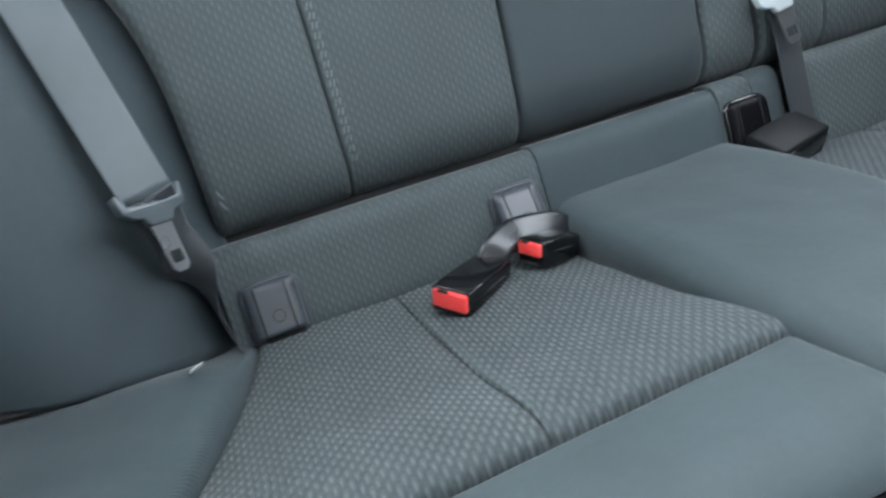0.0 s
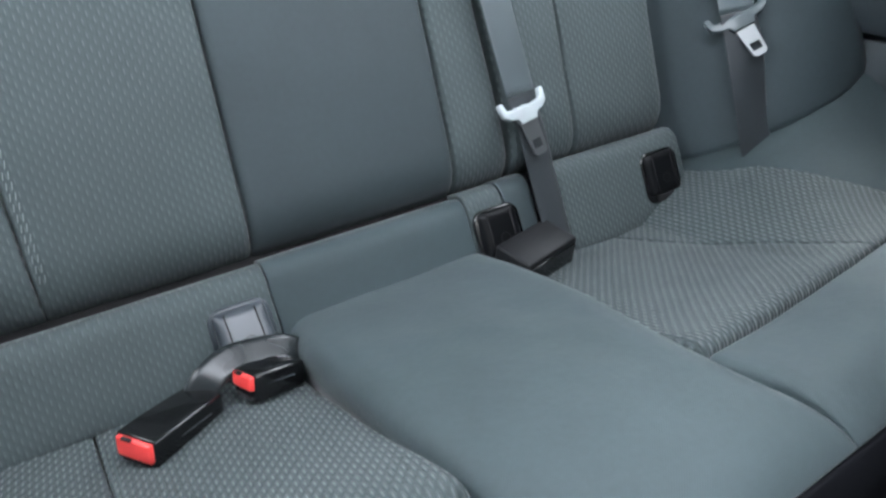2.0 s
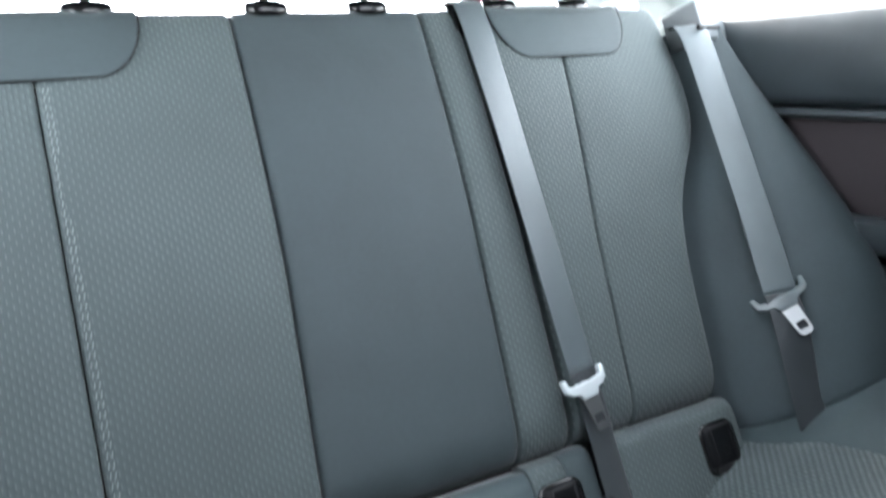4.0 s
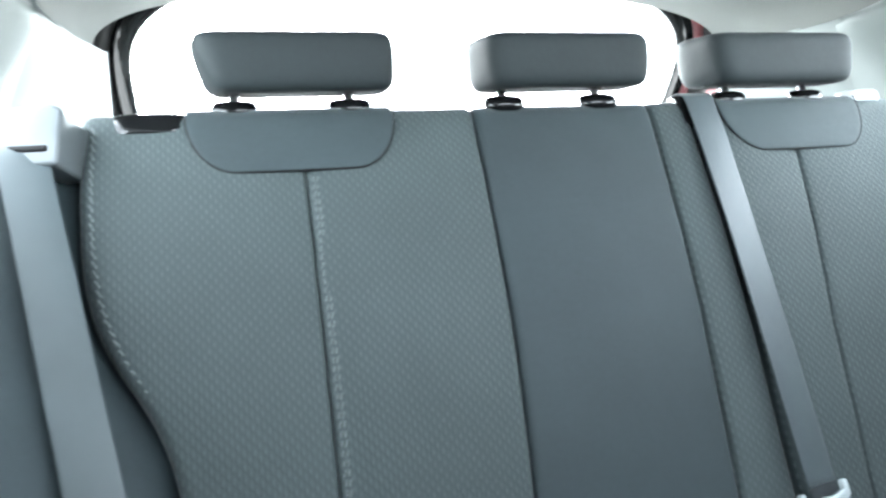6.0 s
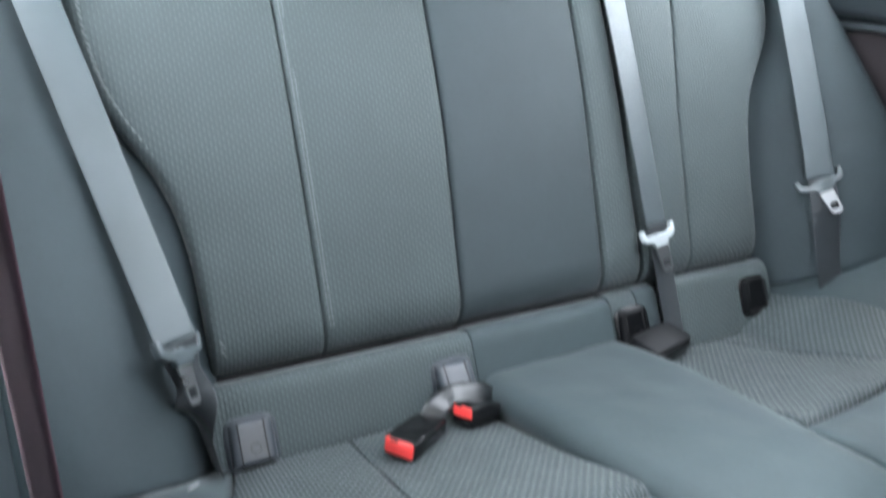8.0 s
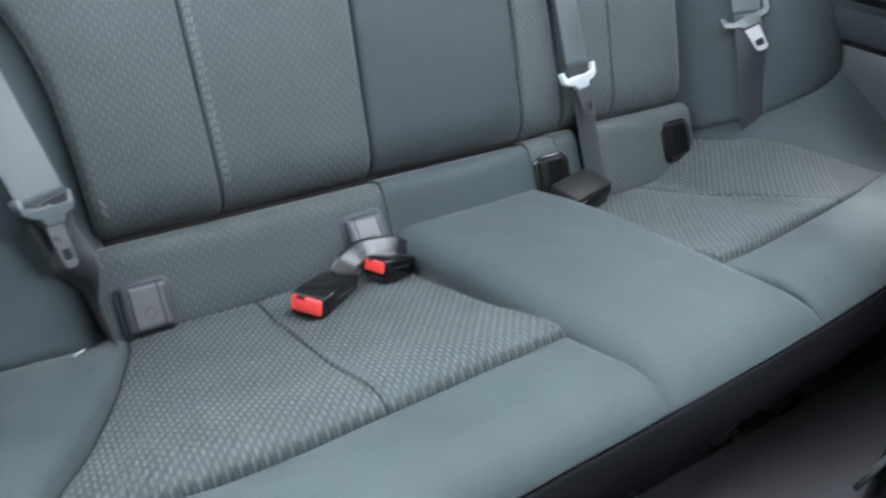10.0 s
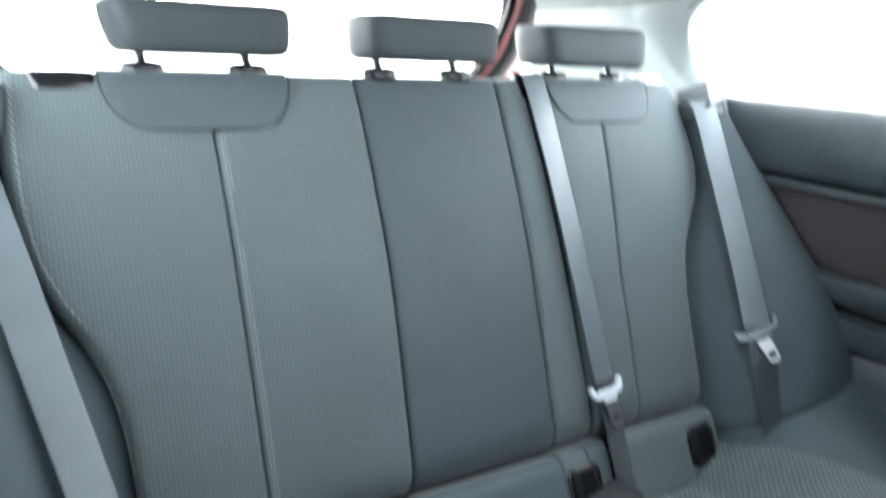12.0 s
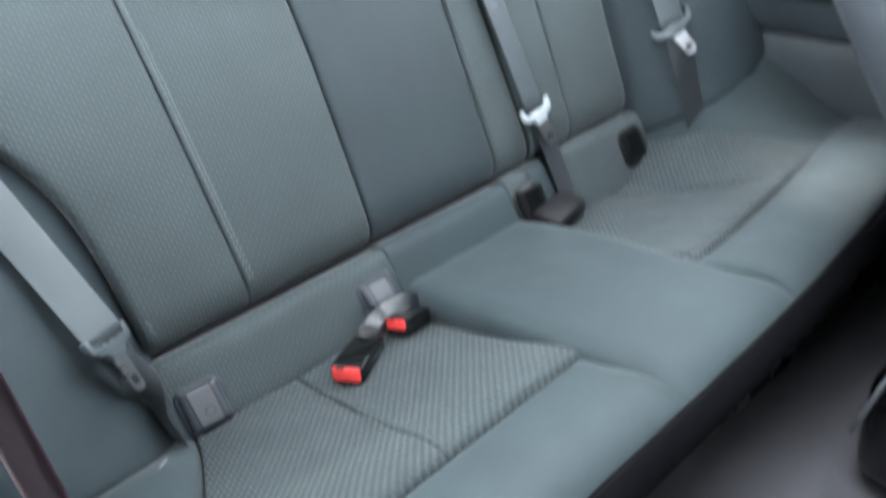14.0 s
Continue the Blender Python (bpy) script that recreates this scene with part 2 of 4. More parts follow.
def mesh_grid(rows, uvs=None, caps=False, wrap=False):
    """A bmesh from a grid of points; wrap closes it round, caps closes its ends."""
    bm = bmesh.new()
    layer = bm.loops.layers.uv.new("UVMap")
    vs = [[bm.verts.new(p) for p in row] for row in rows]
    n, m = len(vs), len(vs[0])
    for i in range(n - 1):
        for j in range(m if wrap else m - 1):
            k = (j + 1) % m
            f = bm.faces.new((vs[i][j], vs[i + 1][j], vs[i + 1][k], vs[i][k]))
            if uvs:
                for loop, (a, b) in zip(f.loops, ((i, j), (i + 1, j), (i + 1, k), (i, k))):
                    loop[layer].uv = uvs[a][b]
    if caps:
        if wrap:
            bm.faces.new(vs[0])
            bm.faces.new(vs[-1])
        else:
            ring = vs[0][:] + [r[-1] for r in vs[1:-1]] + vs[-1][::-1] + [r[0] for r in vs[-2:0:-1]]
            bm.faces.new(ring)
    return bm


def stations(length, r0, r1, pitch):
    """Distances along a side: fine where the edge rolls, even between."""
    out = [r0 * k for k in (0, 0.04, 0.15, 0.33, 0.6)] if r0 > 0 else [0.0]
    a, b = r0, length - r1
    n = max(2, round((b - a) / pitch))
    out += [a + (b - a) * i / n for i in range(n + 1)] if r0 > 0 else [a + (b - a) * i / n for i in range(1, n + 1)]
    if r1 > 0:
        out += [length - r1 * k for k in (0.6, 0.33, 0.15, 0.04, 0)]
    return out


def roll(d, r):
    if r <= 0 or d >= r:
        return 0.0
    q = 1 - d / r
    return r * (1 - math.sqrt(max(0.0, 1 - q * q)))


def pillow(surface, left, right, v0, v1, radii, depth, pitch=0.012, bulge=0.0, lift=0.0, ripple=0.0, fade=None, calm=None):
    """A stuffed panel on surface(x, v, h) between the curves left(v) and right(v).
    radii: left, right, start, end; depth: how deep its sides go; bulge: how far its middle swells; fade(v), calm(x): how deep its side and end seams are."""
    rl, rr, ra, rb = radii
    vs = stations(v1 - v0, ra, rb, pitch)
    vm = (v0 + v1) / 2
    width = max(right(v) - left(v) for v in (v0, vm, v1))
    us = stations(width, rl, rr, pitch)
    rows, uvs = [], []
    for iv in range(-1, len(vs) + 1):
        dv = vs[min(max(iv, 0), len(vs) - 1)]
        v = v0 + dv
        sink_v = roll(dv, ra) + roll(v1 - v, rb)
        row, uvr = [], []
        xl, xr = left(v), right(v)
        for iu in range(-1, len(us) + 1):
            du = us[min(max(iu, 0), len(us) - 1)]
            x = xl + (xr - xl) * du / width
            skirt = iv < 0 or iv == len(vs) or iu < 0 or iu == len(us)
            sides = roll(du, rl) + roll(width - du, rr)
            if fade:
                sides *= fade(v)
            sink = sides + sink_v * (calm(x) if calm else 1.0)
            sink = min(sink, max(radii))
            h = lift - sink
            h += bulge * (1 - (2 * du / width - 1) ** 2) * (1 - (2 * dv / (v1 - v0) - 1) ** 4)
            if ripple:
                h += ripple * (noise.noise(Vector((x * 9, v * 7, 1.7))) + 0.5 * noise.noise(Vector((x * 23, v * 21, 5.1))))
            if skirt:
                h = lift - depth
            row.append(surface(x, v, h))
            uvr.append((x, v))
        rows.append(row)
        uvs.append(uvr)
    return mesh_grid(rows, uvs, caps=True)


def rounded_box(size, r, at=Matrix(), n=4, taper=1.0):
    """A box with rounded edges; taper scales its top."""
    bm = bmesh.new()
    bmesh.ops.create_cube(bm, size=1.0)
    for v in bm.verts:
        k = taper if v.co.z > 0 else 1.0
        v.co = Vector((v.co.x * size[0] * k, v.co.y * size[1] * k, v.co.z * size[2]))
    bmesh.ops.bevel(bm, geom=bm.edges[:], offset=r, segments=n, profile=0.5, affect="EDGES", clamp_overlap=True)
    bm.transform(at)
    return bm


def extrude_outline(outline, axis_map, a, b, bevel=0.0):
    """A prism from a closed outline; axis_map(p, q, w) gives the place; a, b: its two faces."""
    bm = bmesh.new()
    lo = [bm.verts.new(axis_map(p, q, a)) for p, q in outline]
    hi = [bm.verts.new(axis_map(p, q, b)) for p, q in outline]
    bm.faces.new(lo)
    bm.faces.new(hi)
    n = len(lo)
    for i in range(n):
        bm.faces.new((lo[i], lo[(i + 1) % n], hi[(i + 1) % n], hi[i]))
    if bevel:
        bmesh.ops.recalc_face_normals(bm, faces=bm.faces)
        edges = [e for e in bm.edges if e.calc_face_angle(0) > radians(40)]
        bmesh.ops.bevel(bm, geom=edges, offset=bevel, segments=2, profile=0.5, affect="EDGES", clamp_overlap=True)
    return bm


def rounded_outline(w, h, r, n=5):
    pts = []
    for cx, cy, a0 in ((w / 2 - r, h / 2 - r, 0), (-w / 2 + r, h / 2 - r, 90), (-w / 2 + r, -h / 2 + r, 180), (w / 2 - r, -h / 2 + r, 270)):
        pts += [(cx + r * math.cos(radians(a0 + 90 * i / n)), cy + r * math.sin(radians(a0 + 90 * i / n))) for i in range(n + 1)]
    return pts


def rod(points, radius, n=10):
    """A round bar along points."""
    rows = []
    pts = [Vector(p) for p in points]
    for i, p in enumerate(pts):
        d = (pts[min(i + 1, len(pts) - 1)] - pts[max(i - 1, 0)]).normalized()
        a = d.orthogonal().normalized()
        b = d.cross(a)
        rows.append([p + radius * (math.cos(t) * a + math.sin(t) * b) for t in (2 * math.pi * k / n for k in range(n))])
    return mesh_grid(rows, caps=True, wrap=True)


def band(centres, sides, width, thick, steps=10):
    """A flat strap: centre points, the direction across it at each, its width and thickness."""
    c, s = [Vector(p) for p in centres], [Vector(p).normalized() for p in sides]
    pts, sid = [], []
    for i in range(len(c) - 1):
        p0, p1, p2, p3 = c[max(i - 1, 0)], c[i], c[i + 1], c[min(i + 2, len(c) - 1)]
        for k in range(steps):
            t = k / steps
            pts.append(0.5 * ((2 * p1) + (p2 - p0) * t + (2 * p0 - 5 * p1 + 4 * p2 - p3) * t * t + (3 * p1 - p0 - 3 * p2 + p3) * t ** 3))
            sid.append(s[i].lerp(s[i + 1], t).normalized())
    pts.append(c[-1])
    sid.append(s[-1])
    rows, uvs, run = [], [], 0.0
    prof = [(-0.5, -0.3), (-0.47, 0.5), (-0.3, 0.5), (0, 0.5), (0.3, 0.5), (0.47, 0.5), (0.5, -0.3), (0.47, -0.5), (0, -0.5), (-0.47, -0.5)]
    for i, (p, a) in enumerate(zip(pts, sid)):
        d = (pts[min(i + 1, len(pts) - 1)] - pts[max(i - 1, 0)]).normalized()
        a = (a - d * a.dot(d)).normalized()
        nrm = a.cross(d).normalized()
        rows.append([p + a * (u * width) + nrm * (w * thick) for u, w in prof])
        uvs.append([(u * width, run) for u, w in prof])
        if i + 1 < len(pts):
            run += (pts[i + 1] - p).length
    return mesh_grid(rows, uvs, caps=True, wrap=True)


# ---- the shape of the rear bench ----
RECLINE = radians(25.4)
UP = Vector((0, math.sin(RECLINE), math.cos(RECLINE)))
OUT = Vector((0, -math.cos(RECLINE), math.sin(RECLINE)))
FOOT = Vector((0, 0, 0.40))
TOP = 0.600


def back(x, s, h):
    """The backrest's face: x across, s up from its foot, h out of it."""
    k = min(1.0, max(0.0, s / 0.62))
    return Vector((x, 0, 0)) + FOOT + UP * s + OUT * (h + 0.016 * math.sin(math.pi * k ** 1.25))


edge = table([(0.0, 0.462), (0.10, 0.463), (0.17, 0.468), (0.24, 0.485), (0.285, 0.512), (0.33, 0.540), (0.40, 0.556), (0.50, 0.560), (0.60, 0.556)])
edge_right = table([(0.0, 0.450), (0.10, 0.456), (0.17, 0.459), (0.25, 0.472), (0.30, 0.490), (0.34, 0.522), (0.38, 0.550), (0.45, 0.562), (0.60, 0.556)])
seam_left = lambda s: -0.319
seam_c = table([(0.0, -0.121), (0.3, -0.107), (0.6, -0.104)])
seam_x = table([(0.0, 0.122), (0.3, 0.134), (0.6, 0.144)])
seam_right = table([(0.0, 0.297), (0.27, 0.312), (0.53, 0.350), (0.6, 0.352)])
SPLIT = 0.199


def rear_height(y):
    return min(1.0, max(0.0, (-y - 0.02) / 0.335))


def side_rise(x, y):
    """The swell of the seat towards the door."""
    k = min(1.1, max(0.0, (x - 0.36) / 0.303))
    return 0.146 * (0.5 * (1 - step(0.10, 0.31, -y)) + 0.5 * min(1.0, max(0.0, (0.31 + y) / 0.19))) * k ** 0.95


def h_insert(x, y):
    t = rear_height(y)
    return side_rise(x, y) + 0.287 + 0.088 * t - 0.007 * math.sin(math.pi * t) + 0.006 * step(0.25, 0.325, -y) - 0.004 * step(0.33, 0.36, -y)


def h_centre(x, y):
    t = rear_height(y)
    return 0.329 + 0.050 * t + 0.006 * math.sin(math.pi * t)


insert_edge = table([(0.0, 0.452), (0.085, 0.466), (0.16, 0.490), (0.242, 0.522), (0.31, 0.553), (0.36, 0.57)])


def h_outer(x, y):
    e = insert_edge(-y)
    k = min(1.15, max(0.0, (abs(x) - e) / (0.663 - e)))
    if x < 0:
        return h_insert(x, y) + lerp(0.064, 0.050, min(1.0, -y / 0.36)) * k ** 0.3 * step(0.02, 0.15, -y)
    return h_insert(x, y)


def h_front(x, y):
    dip = 0.006 + (0.006 * step(0.12, 0.30, x)) * (1 - step(0.42, 0.56, x)) - 0.006 * step(0.42, 0.56, abs(x))
    return 0.376 - dip * (1 - step(0.345, 0.43, -y)) + 0.004 * step(0.345, 0.43, -y) + (side_rise(x, y) + 0.048 * step(0.5, 0.70, -x)) * (1 - 0.4 * step(0.32, 0.46, -y))


def seat_surface(height, turn=0.424, radius=0.075, upright=False):
    """A bench panel's surface: x across, q forward from the backrest, over the front edge and down."""
    def at(x, q):
        if q <= turn:
            return Vector((x, -q, height(x, -q)))
        z0 = height(x, -turn)
        a = (q - turn) / radius
        if a < math.pi / 2:
            return Vector((x, -turn - radius * math.sin(a), z0 - radius * (1 - math.cos(a))))
        return Vector((x, -turn - radius + 0.8 * (q - turn - radius * math.pi / 2), z0 - radius - (q - turn - radius * math.pi / 2)))

    def surface(x, q, h):
        e = 0.002
        if upright and q <= turn:
            return at(x, q) + Vector((0, 0, h))
        n = (at(x + e, q) - at(x - e, q)).cross(at(x, q - e) - at(x, q + e)).normalized()
        return at(x, q) + n * h
    return surface


# ---- the car's shell ----
def side_x(z):
    """Half the cabin's width at height z: upright below the sill, leaning in above it."""
    if z < 0.895:
        return 0.706
    return lerp(0.690, 0.585, step(0.90, 1.22, z) * 0.6 + 0.4 * (z - 0.90) / 0.32)


def resample(pts, n):
    """n points evenly along a closed outline."""
    pts = [Vector(p) for p in pts]
    lens = [(pts[(i + 1) % len(pts)] - p).length for i, p in enumerate(pts)]
    total, out, i, run = sum(lens), [], 0, 0.0
    for k in range(n):
        d = total * k / n
        while run + lens[i] < d:
            run += lens[i]
            i += 1
        out.append(pts[i].lerp(pts[(i + 1) % len(pts)], (d - run) / lens[i]))
    return out


def smooth_loop(pts, times=2):
    for _ in range(times):
        pts = [(pts[i - 1] + pts[i] * 2 + pts[(i + 1) % len(pts)]) / 4 for i in range(len(pts))]
    return pts


roof_edge = table([(-1.2, 1.172), (-0.12, 1.168), (0.0, 1.160), (0.17, 1.138), (0.25, 1.114), (0.33, 1.088), (0.42, 1.083), (0.78, 1.083)])


def side_panel(name, sign, window, outer, label):
    """A side of the cabin with a window opening through it: window and outer are outlines in (y, z)."""
    n = 120
    win = smooth_loop(resample(window, n), 3)
    mid = sum(win, Vector((0, 0))) / n
    out = []
    for p in win:
        d = (p - mid).normalized()
        (y0, y1), (z0, z1) = outer
        ks = [((y1 if d.x > 0 else y0) - mid.x) / d.x if abs(d.x) > 1e-6 else 9e9, ((z1 if d.y > 0 else z0) - mid.y) / d.y if abs(d.y) > 1e-6 else 9e9]
        out.append(mid + d * min(ks))
    rows = []
    for k, off in ((0, 0.035), (0, 0.008), (0.02, 0.0), (0.06, 0.0), (0.10, 0), (0.15, 0), (0.20, 0), (0.25, 0), (0.3, 0), (0.35, 0), (0.4, 0), (0.5, 0), (0.75, 0), (1, 0), (1, 0.05), (0.4, 0.05), (0, 0.05)):
        row = []
        for p, q in zip(win, out):
            r = p.lerp(q, k)
            slant = 0.030 * max(0.0, 1 - (r - p).length / (0.02 + 0.10 * step(0.94, 1.10, p.y))) * step(0.22, 0.30, p.x)
            behind = 0.03 * step(0.0, 0.02, r.y - roof_edge(r.x))
            row.append((sign * (side_x(r.y) + max(off, slant) + behind), r.x, r.y))
        rows.append(row)
    rows.append(rows[0])
    ob = part(name, mesh_grid(rows, wrap=True), PILLAR)
    return tagged(ob, label, "car trim", kind="structure")


WINDOW_LEFT = [(0.32, 0.945), (0.345, 1.0), (0.335, 1.068), (0.25, 1.10), (0.17, 1.125), (0.0, 1.148), (-0.12, 1.155), (-0.40, 1.155), (-0.42, 1.10), (-0.42, 0.93), (-0.40, 0.885), (-0.1, 0.892), (0.13, 0.905), (0.25, 0.922)]
# Unseen front ends set by light: right window lengthened, left one cut short.
WINDOW_RIGHT = [(y if y > -0.3 else y - 0.45, z) for y, z in WINDOW_LEFT]
WINDOW_LEFT = [(y if y > -0.3 else y + 0.06, z) for y, z in WINDOW_LEFT]
side_panel("wall_right", 1, WINDOW_RIGHT, ((-1.62, 0.78), (0.05, 1.20)), "pale grey moulded side and pillar trim round a wide window")
side_panel("wall_left", -1, WINDOW_LEFT, ((-1.30, 0.78), (0.05, 1.20)), "pale grey moulded side and pillar trim round a side window")


def pillar_trim(sign, inner, name):
    """The rear pillar's moulding, which turns inwards beside the tailgate."""
    rows = []
    for i in range(15):
        z = lerp(0.895, 1.086, i / 14)
        x = side_x(z)
        rows.append([(sign * px, py, z) for px, py in ((x + 0.004, 0.43), (x - 0.002, 0.46), (x - 0.006, 0.54), (lerp(x, inner, 0.25), 0.62), (lerp(x, inner, 0.65), 0.70), (inner + 0.004, 0.758), (inner, 0.768), (inner + 0.004, 0.778), (0.70, 0.80))])
    ob = part(name, mesh_grid(rows), PILLAR)
    tagged(ob, "pale grey moulded trim of the rear pillar", "car trim", kind="structure")


pillar_trim(1, 0.620, "trim_pillar_right")
pillar_trim(-1, 0.597, "trim_pillar_left")


def window_seal(sign, window, name):
    pts = smooth_loop(resample(window, 120), 3)
    top = sorted((p for p in pts if p.y > 1.075 and p.x > -0.8), key=lambda p: p.x)
    ob = part(name, rod([(sign * (side_x(p.y) + 0.004), p.x, p.y) for p in top], 0.0018, 8), BLACK_RUBBER)
    tagged(ob, "thin black rubber seal along the top of the side window", "window seal", kind="structure")


window_seal(1, WINDOW_RIGHT, "trim_seal_right")
window_seal(-1, WINDOW_LEFT, "trim_seal_left")


def side_glass(sign, window, name):
    """The curved pane in a side window."""
    pts = smooth_loop(resample(window, 60), 3)
    mid = sum(pts, Vector((0, 0))) / len(pts)
    rows = []
    for k in (0.0, 0.25, 0.5, 0.75, 0.97):
        row = [p.lerp(mid, k) for p in pts]
        rows.append([(sign * (side_x(max(0.896, q.y)) + 0.022), q.x, q.y) for q in row])
    ob = part(name, mesh_grid(rows, wrap=True), GLASS)
    ob.visible_shadow = False
    tagged(ob, "clear curved side window glass", "window", kind="structure")


side_glass(1, WINDOW_RIGHT, "window_1")
side_glass(-1, WINDOW_LEFT, "window_2")


def roof_at(u, y):
    """The headliner: nearly flat in its middle, rounding down to the windows and pillars at u = -1 and 1."""
    crown = 1.236 - 0.035 * step(0.30, 0.80, y) - 0.03 * step(0.6, 1.3, -y)
    low = roof_edge(y)
    return ((side_x(low) - 0.006) * u, y, crown - (crown - low) * (1 - (1 - min(1.0, abs(u)) ** 2.5) ** 0.4))


def roof():
    us = [math.sin(math.pi / 2 * (i / 28 - 1)) for i in range(57)]
    ys = [-1.30 + 2.07 * j / 60 for j in range(61)]
    rows = [[roof_at(u, y) for u in us] for y in ys]
    top = [[(x, y, z + 0.04) for x, y, z in row] for row in rows]
    bm = mesh_grid(rows)
    other = mesh_grid(top)
    # Unseen opening added over the front seats to let top light in.
    for grid in (bm, other):
        gone = [f for f in grid.faces if -0.34 < f.calc_center_median().x < 0.50 and -0.80 < f.calc_center_median().y < -0.36]
        bmesh.ops.delete(grid, geom=gone, context="FACES")
    me = bpy.data.meshes.new("tmp")
    other.to_mesh(me)
    bm.from_mesh(me)
    bpy.data.meshes.remove(me)
    ob = part("ceiling", bm, HEADLINER)
    tagged(ob, "pale grey felt headliner with an unseen opening added for light", "headliner", kind="structure")


roof()


def hatch_y(z):
    return 0.93 - 0.68 * (z - 0.96)


def hatch_outline(grow, n=96):
    pts = []
    for i in range(n):
        a = 2 * math.pi * i / n
        c, s = math.cos(a), math.sin(a)
        p = 2 / 2.9
        x = (0.573 + grow) * math.copysign(abs(c) ** p, c)
        z = 1.035 + (0.195 + grow) * math.copysign(abs(s) ** p, s)
        pts.append((x, z))
    return pts


def hatch():
    frame_ob = thing("tailgate", (0, 0.90, 0.84), "red painted tailgate with black-edged rear window", "tailgate", kind="structure")
    def ring(name, rows, mat, label="", side=0):
        grid = [[(x, hatch_y(z) + dy, z) for x, z in hatch_outline(g)] for g, dy in rows]
        bm = mesh_grid(grid + [grid[0]], wrap=True)
        if side:
            bmesh.ops.delete(bm, geom=[f for f in bm.faces if side * (f.calc_center_median().x + 0.3) < 0], context="FACES")
        return part(name, bm, mat, frame_ob, label)
    grid = []
    for k in (0.0, 0.3, 0.6, 0.97):
        grid.append([(x * (1 - k), hatch_y(lerp(z, 1.035, k)) + 0.004, lerp(z, 1.035, k)) for x, z in hatch_outline(0.01)])
    part("rear_glass", mesh_grid(grid, wrap=True), GLASS, frame_ob, "clear rear window glass").visible_shadow = False
    ring("window_border", [(0.0, 0.0), (0.034, -0.002), (0.036, 0.012), (0.0, 0.008)], BLACK_PLASTIC, "black ceramic window border")
    ring("painted_frame", [(0.036, 0.012), (0.042, -0.002), (0.056, -0.002), (0.064, 0.012), (0.064, 0.03), (0.036, 0.03)], BODY_RED, "red painted inner frame", 1)
    ring("frame_lining", [(0.036, 0.012), (0.042, -0.002), (0.056, -0.002), (0.064, 0.012), (0.064, 0.03), (0.036, 0.03)], BLACK_RUBBER, "black frame lining", -1)
    ring("seal", [(0.058, 0.004), (0.066, -0.018), (0.096, -0.018), (0.104, 0.0), (0.104, 0.02), (0.058, 0.02)], BLACK_RUBBER, "black rubber seal")
    ring("outer_frame", [(0.10, 0.005), (0.15, 0.005), (0.15, 0.04), (0.10, 0.04)], BODY_RED)


hatch()

# floor, unseen front bulkhead added to block windscreen light, and parcel shelf
floor_ob = part("floor", rounded_box((1.40, 2.62, 0.06), 0.01, pose(0, -0.31, 0.03)), CARPET)
tagged(floor_ob, "dark carpeted car floor", "floor", kind="structure")
front_ob = part("wall_front", rounded_box((1.40, 0.08, 1.15), 0.02, pose(0, -1.14, 0.575)), DARK_PLASTIC)
tagged(front_ob, "plain dark unseen wall added to close the cabin and block front light", "bulkhead", kind="structure")
rear_ob = part("wall_rear", rounded_box((1.36, 0.06, 0.80), 0.02, pose(0, 0.97, 0.40)), DARK_PLASTIC)
tagged(rear_ob, "dark lower tailgate lining behind the shelf", "tailgate lining", kind="structure")
rows = [[(x, y, 0.905 - 0.015 * ((y - 0.6) / 0.3) ** 2) for x in (-0.63, -0.3, 0, 0.3, 0.63)] for y in (0.34, 0.36, 0.5, 0.65, 0.8, 0.93)]
rows += [[(x, y, z - 0.02) for x, y, z in r] for r in rows[::-1]]
shelf_ob = part("parcel_shelf", mesh_grid(rows + [rows[0]]), SHELF)
tagged(shelf_ob, "flat grey felt parcel shelf behind the backrest", "parcel shelf")

ground = part("ground", mesh_grid([[(x, y, -0.62) for x in (-900, -30, 0, 30, 900)] for y in (-900, -30, 0, 30, 900)]), plain("pale_concrete", (0.20, 0.20, 0.195), 0.9, grain=40, relief=0.002))
tagged(ground, "pale grey paved yard outside the car", "ground", kind="structure")


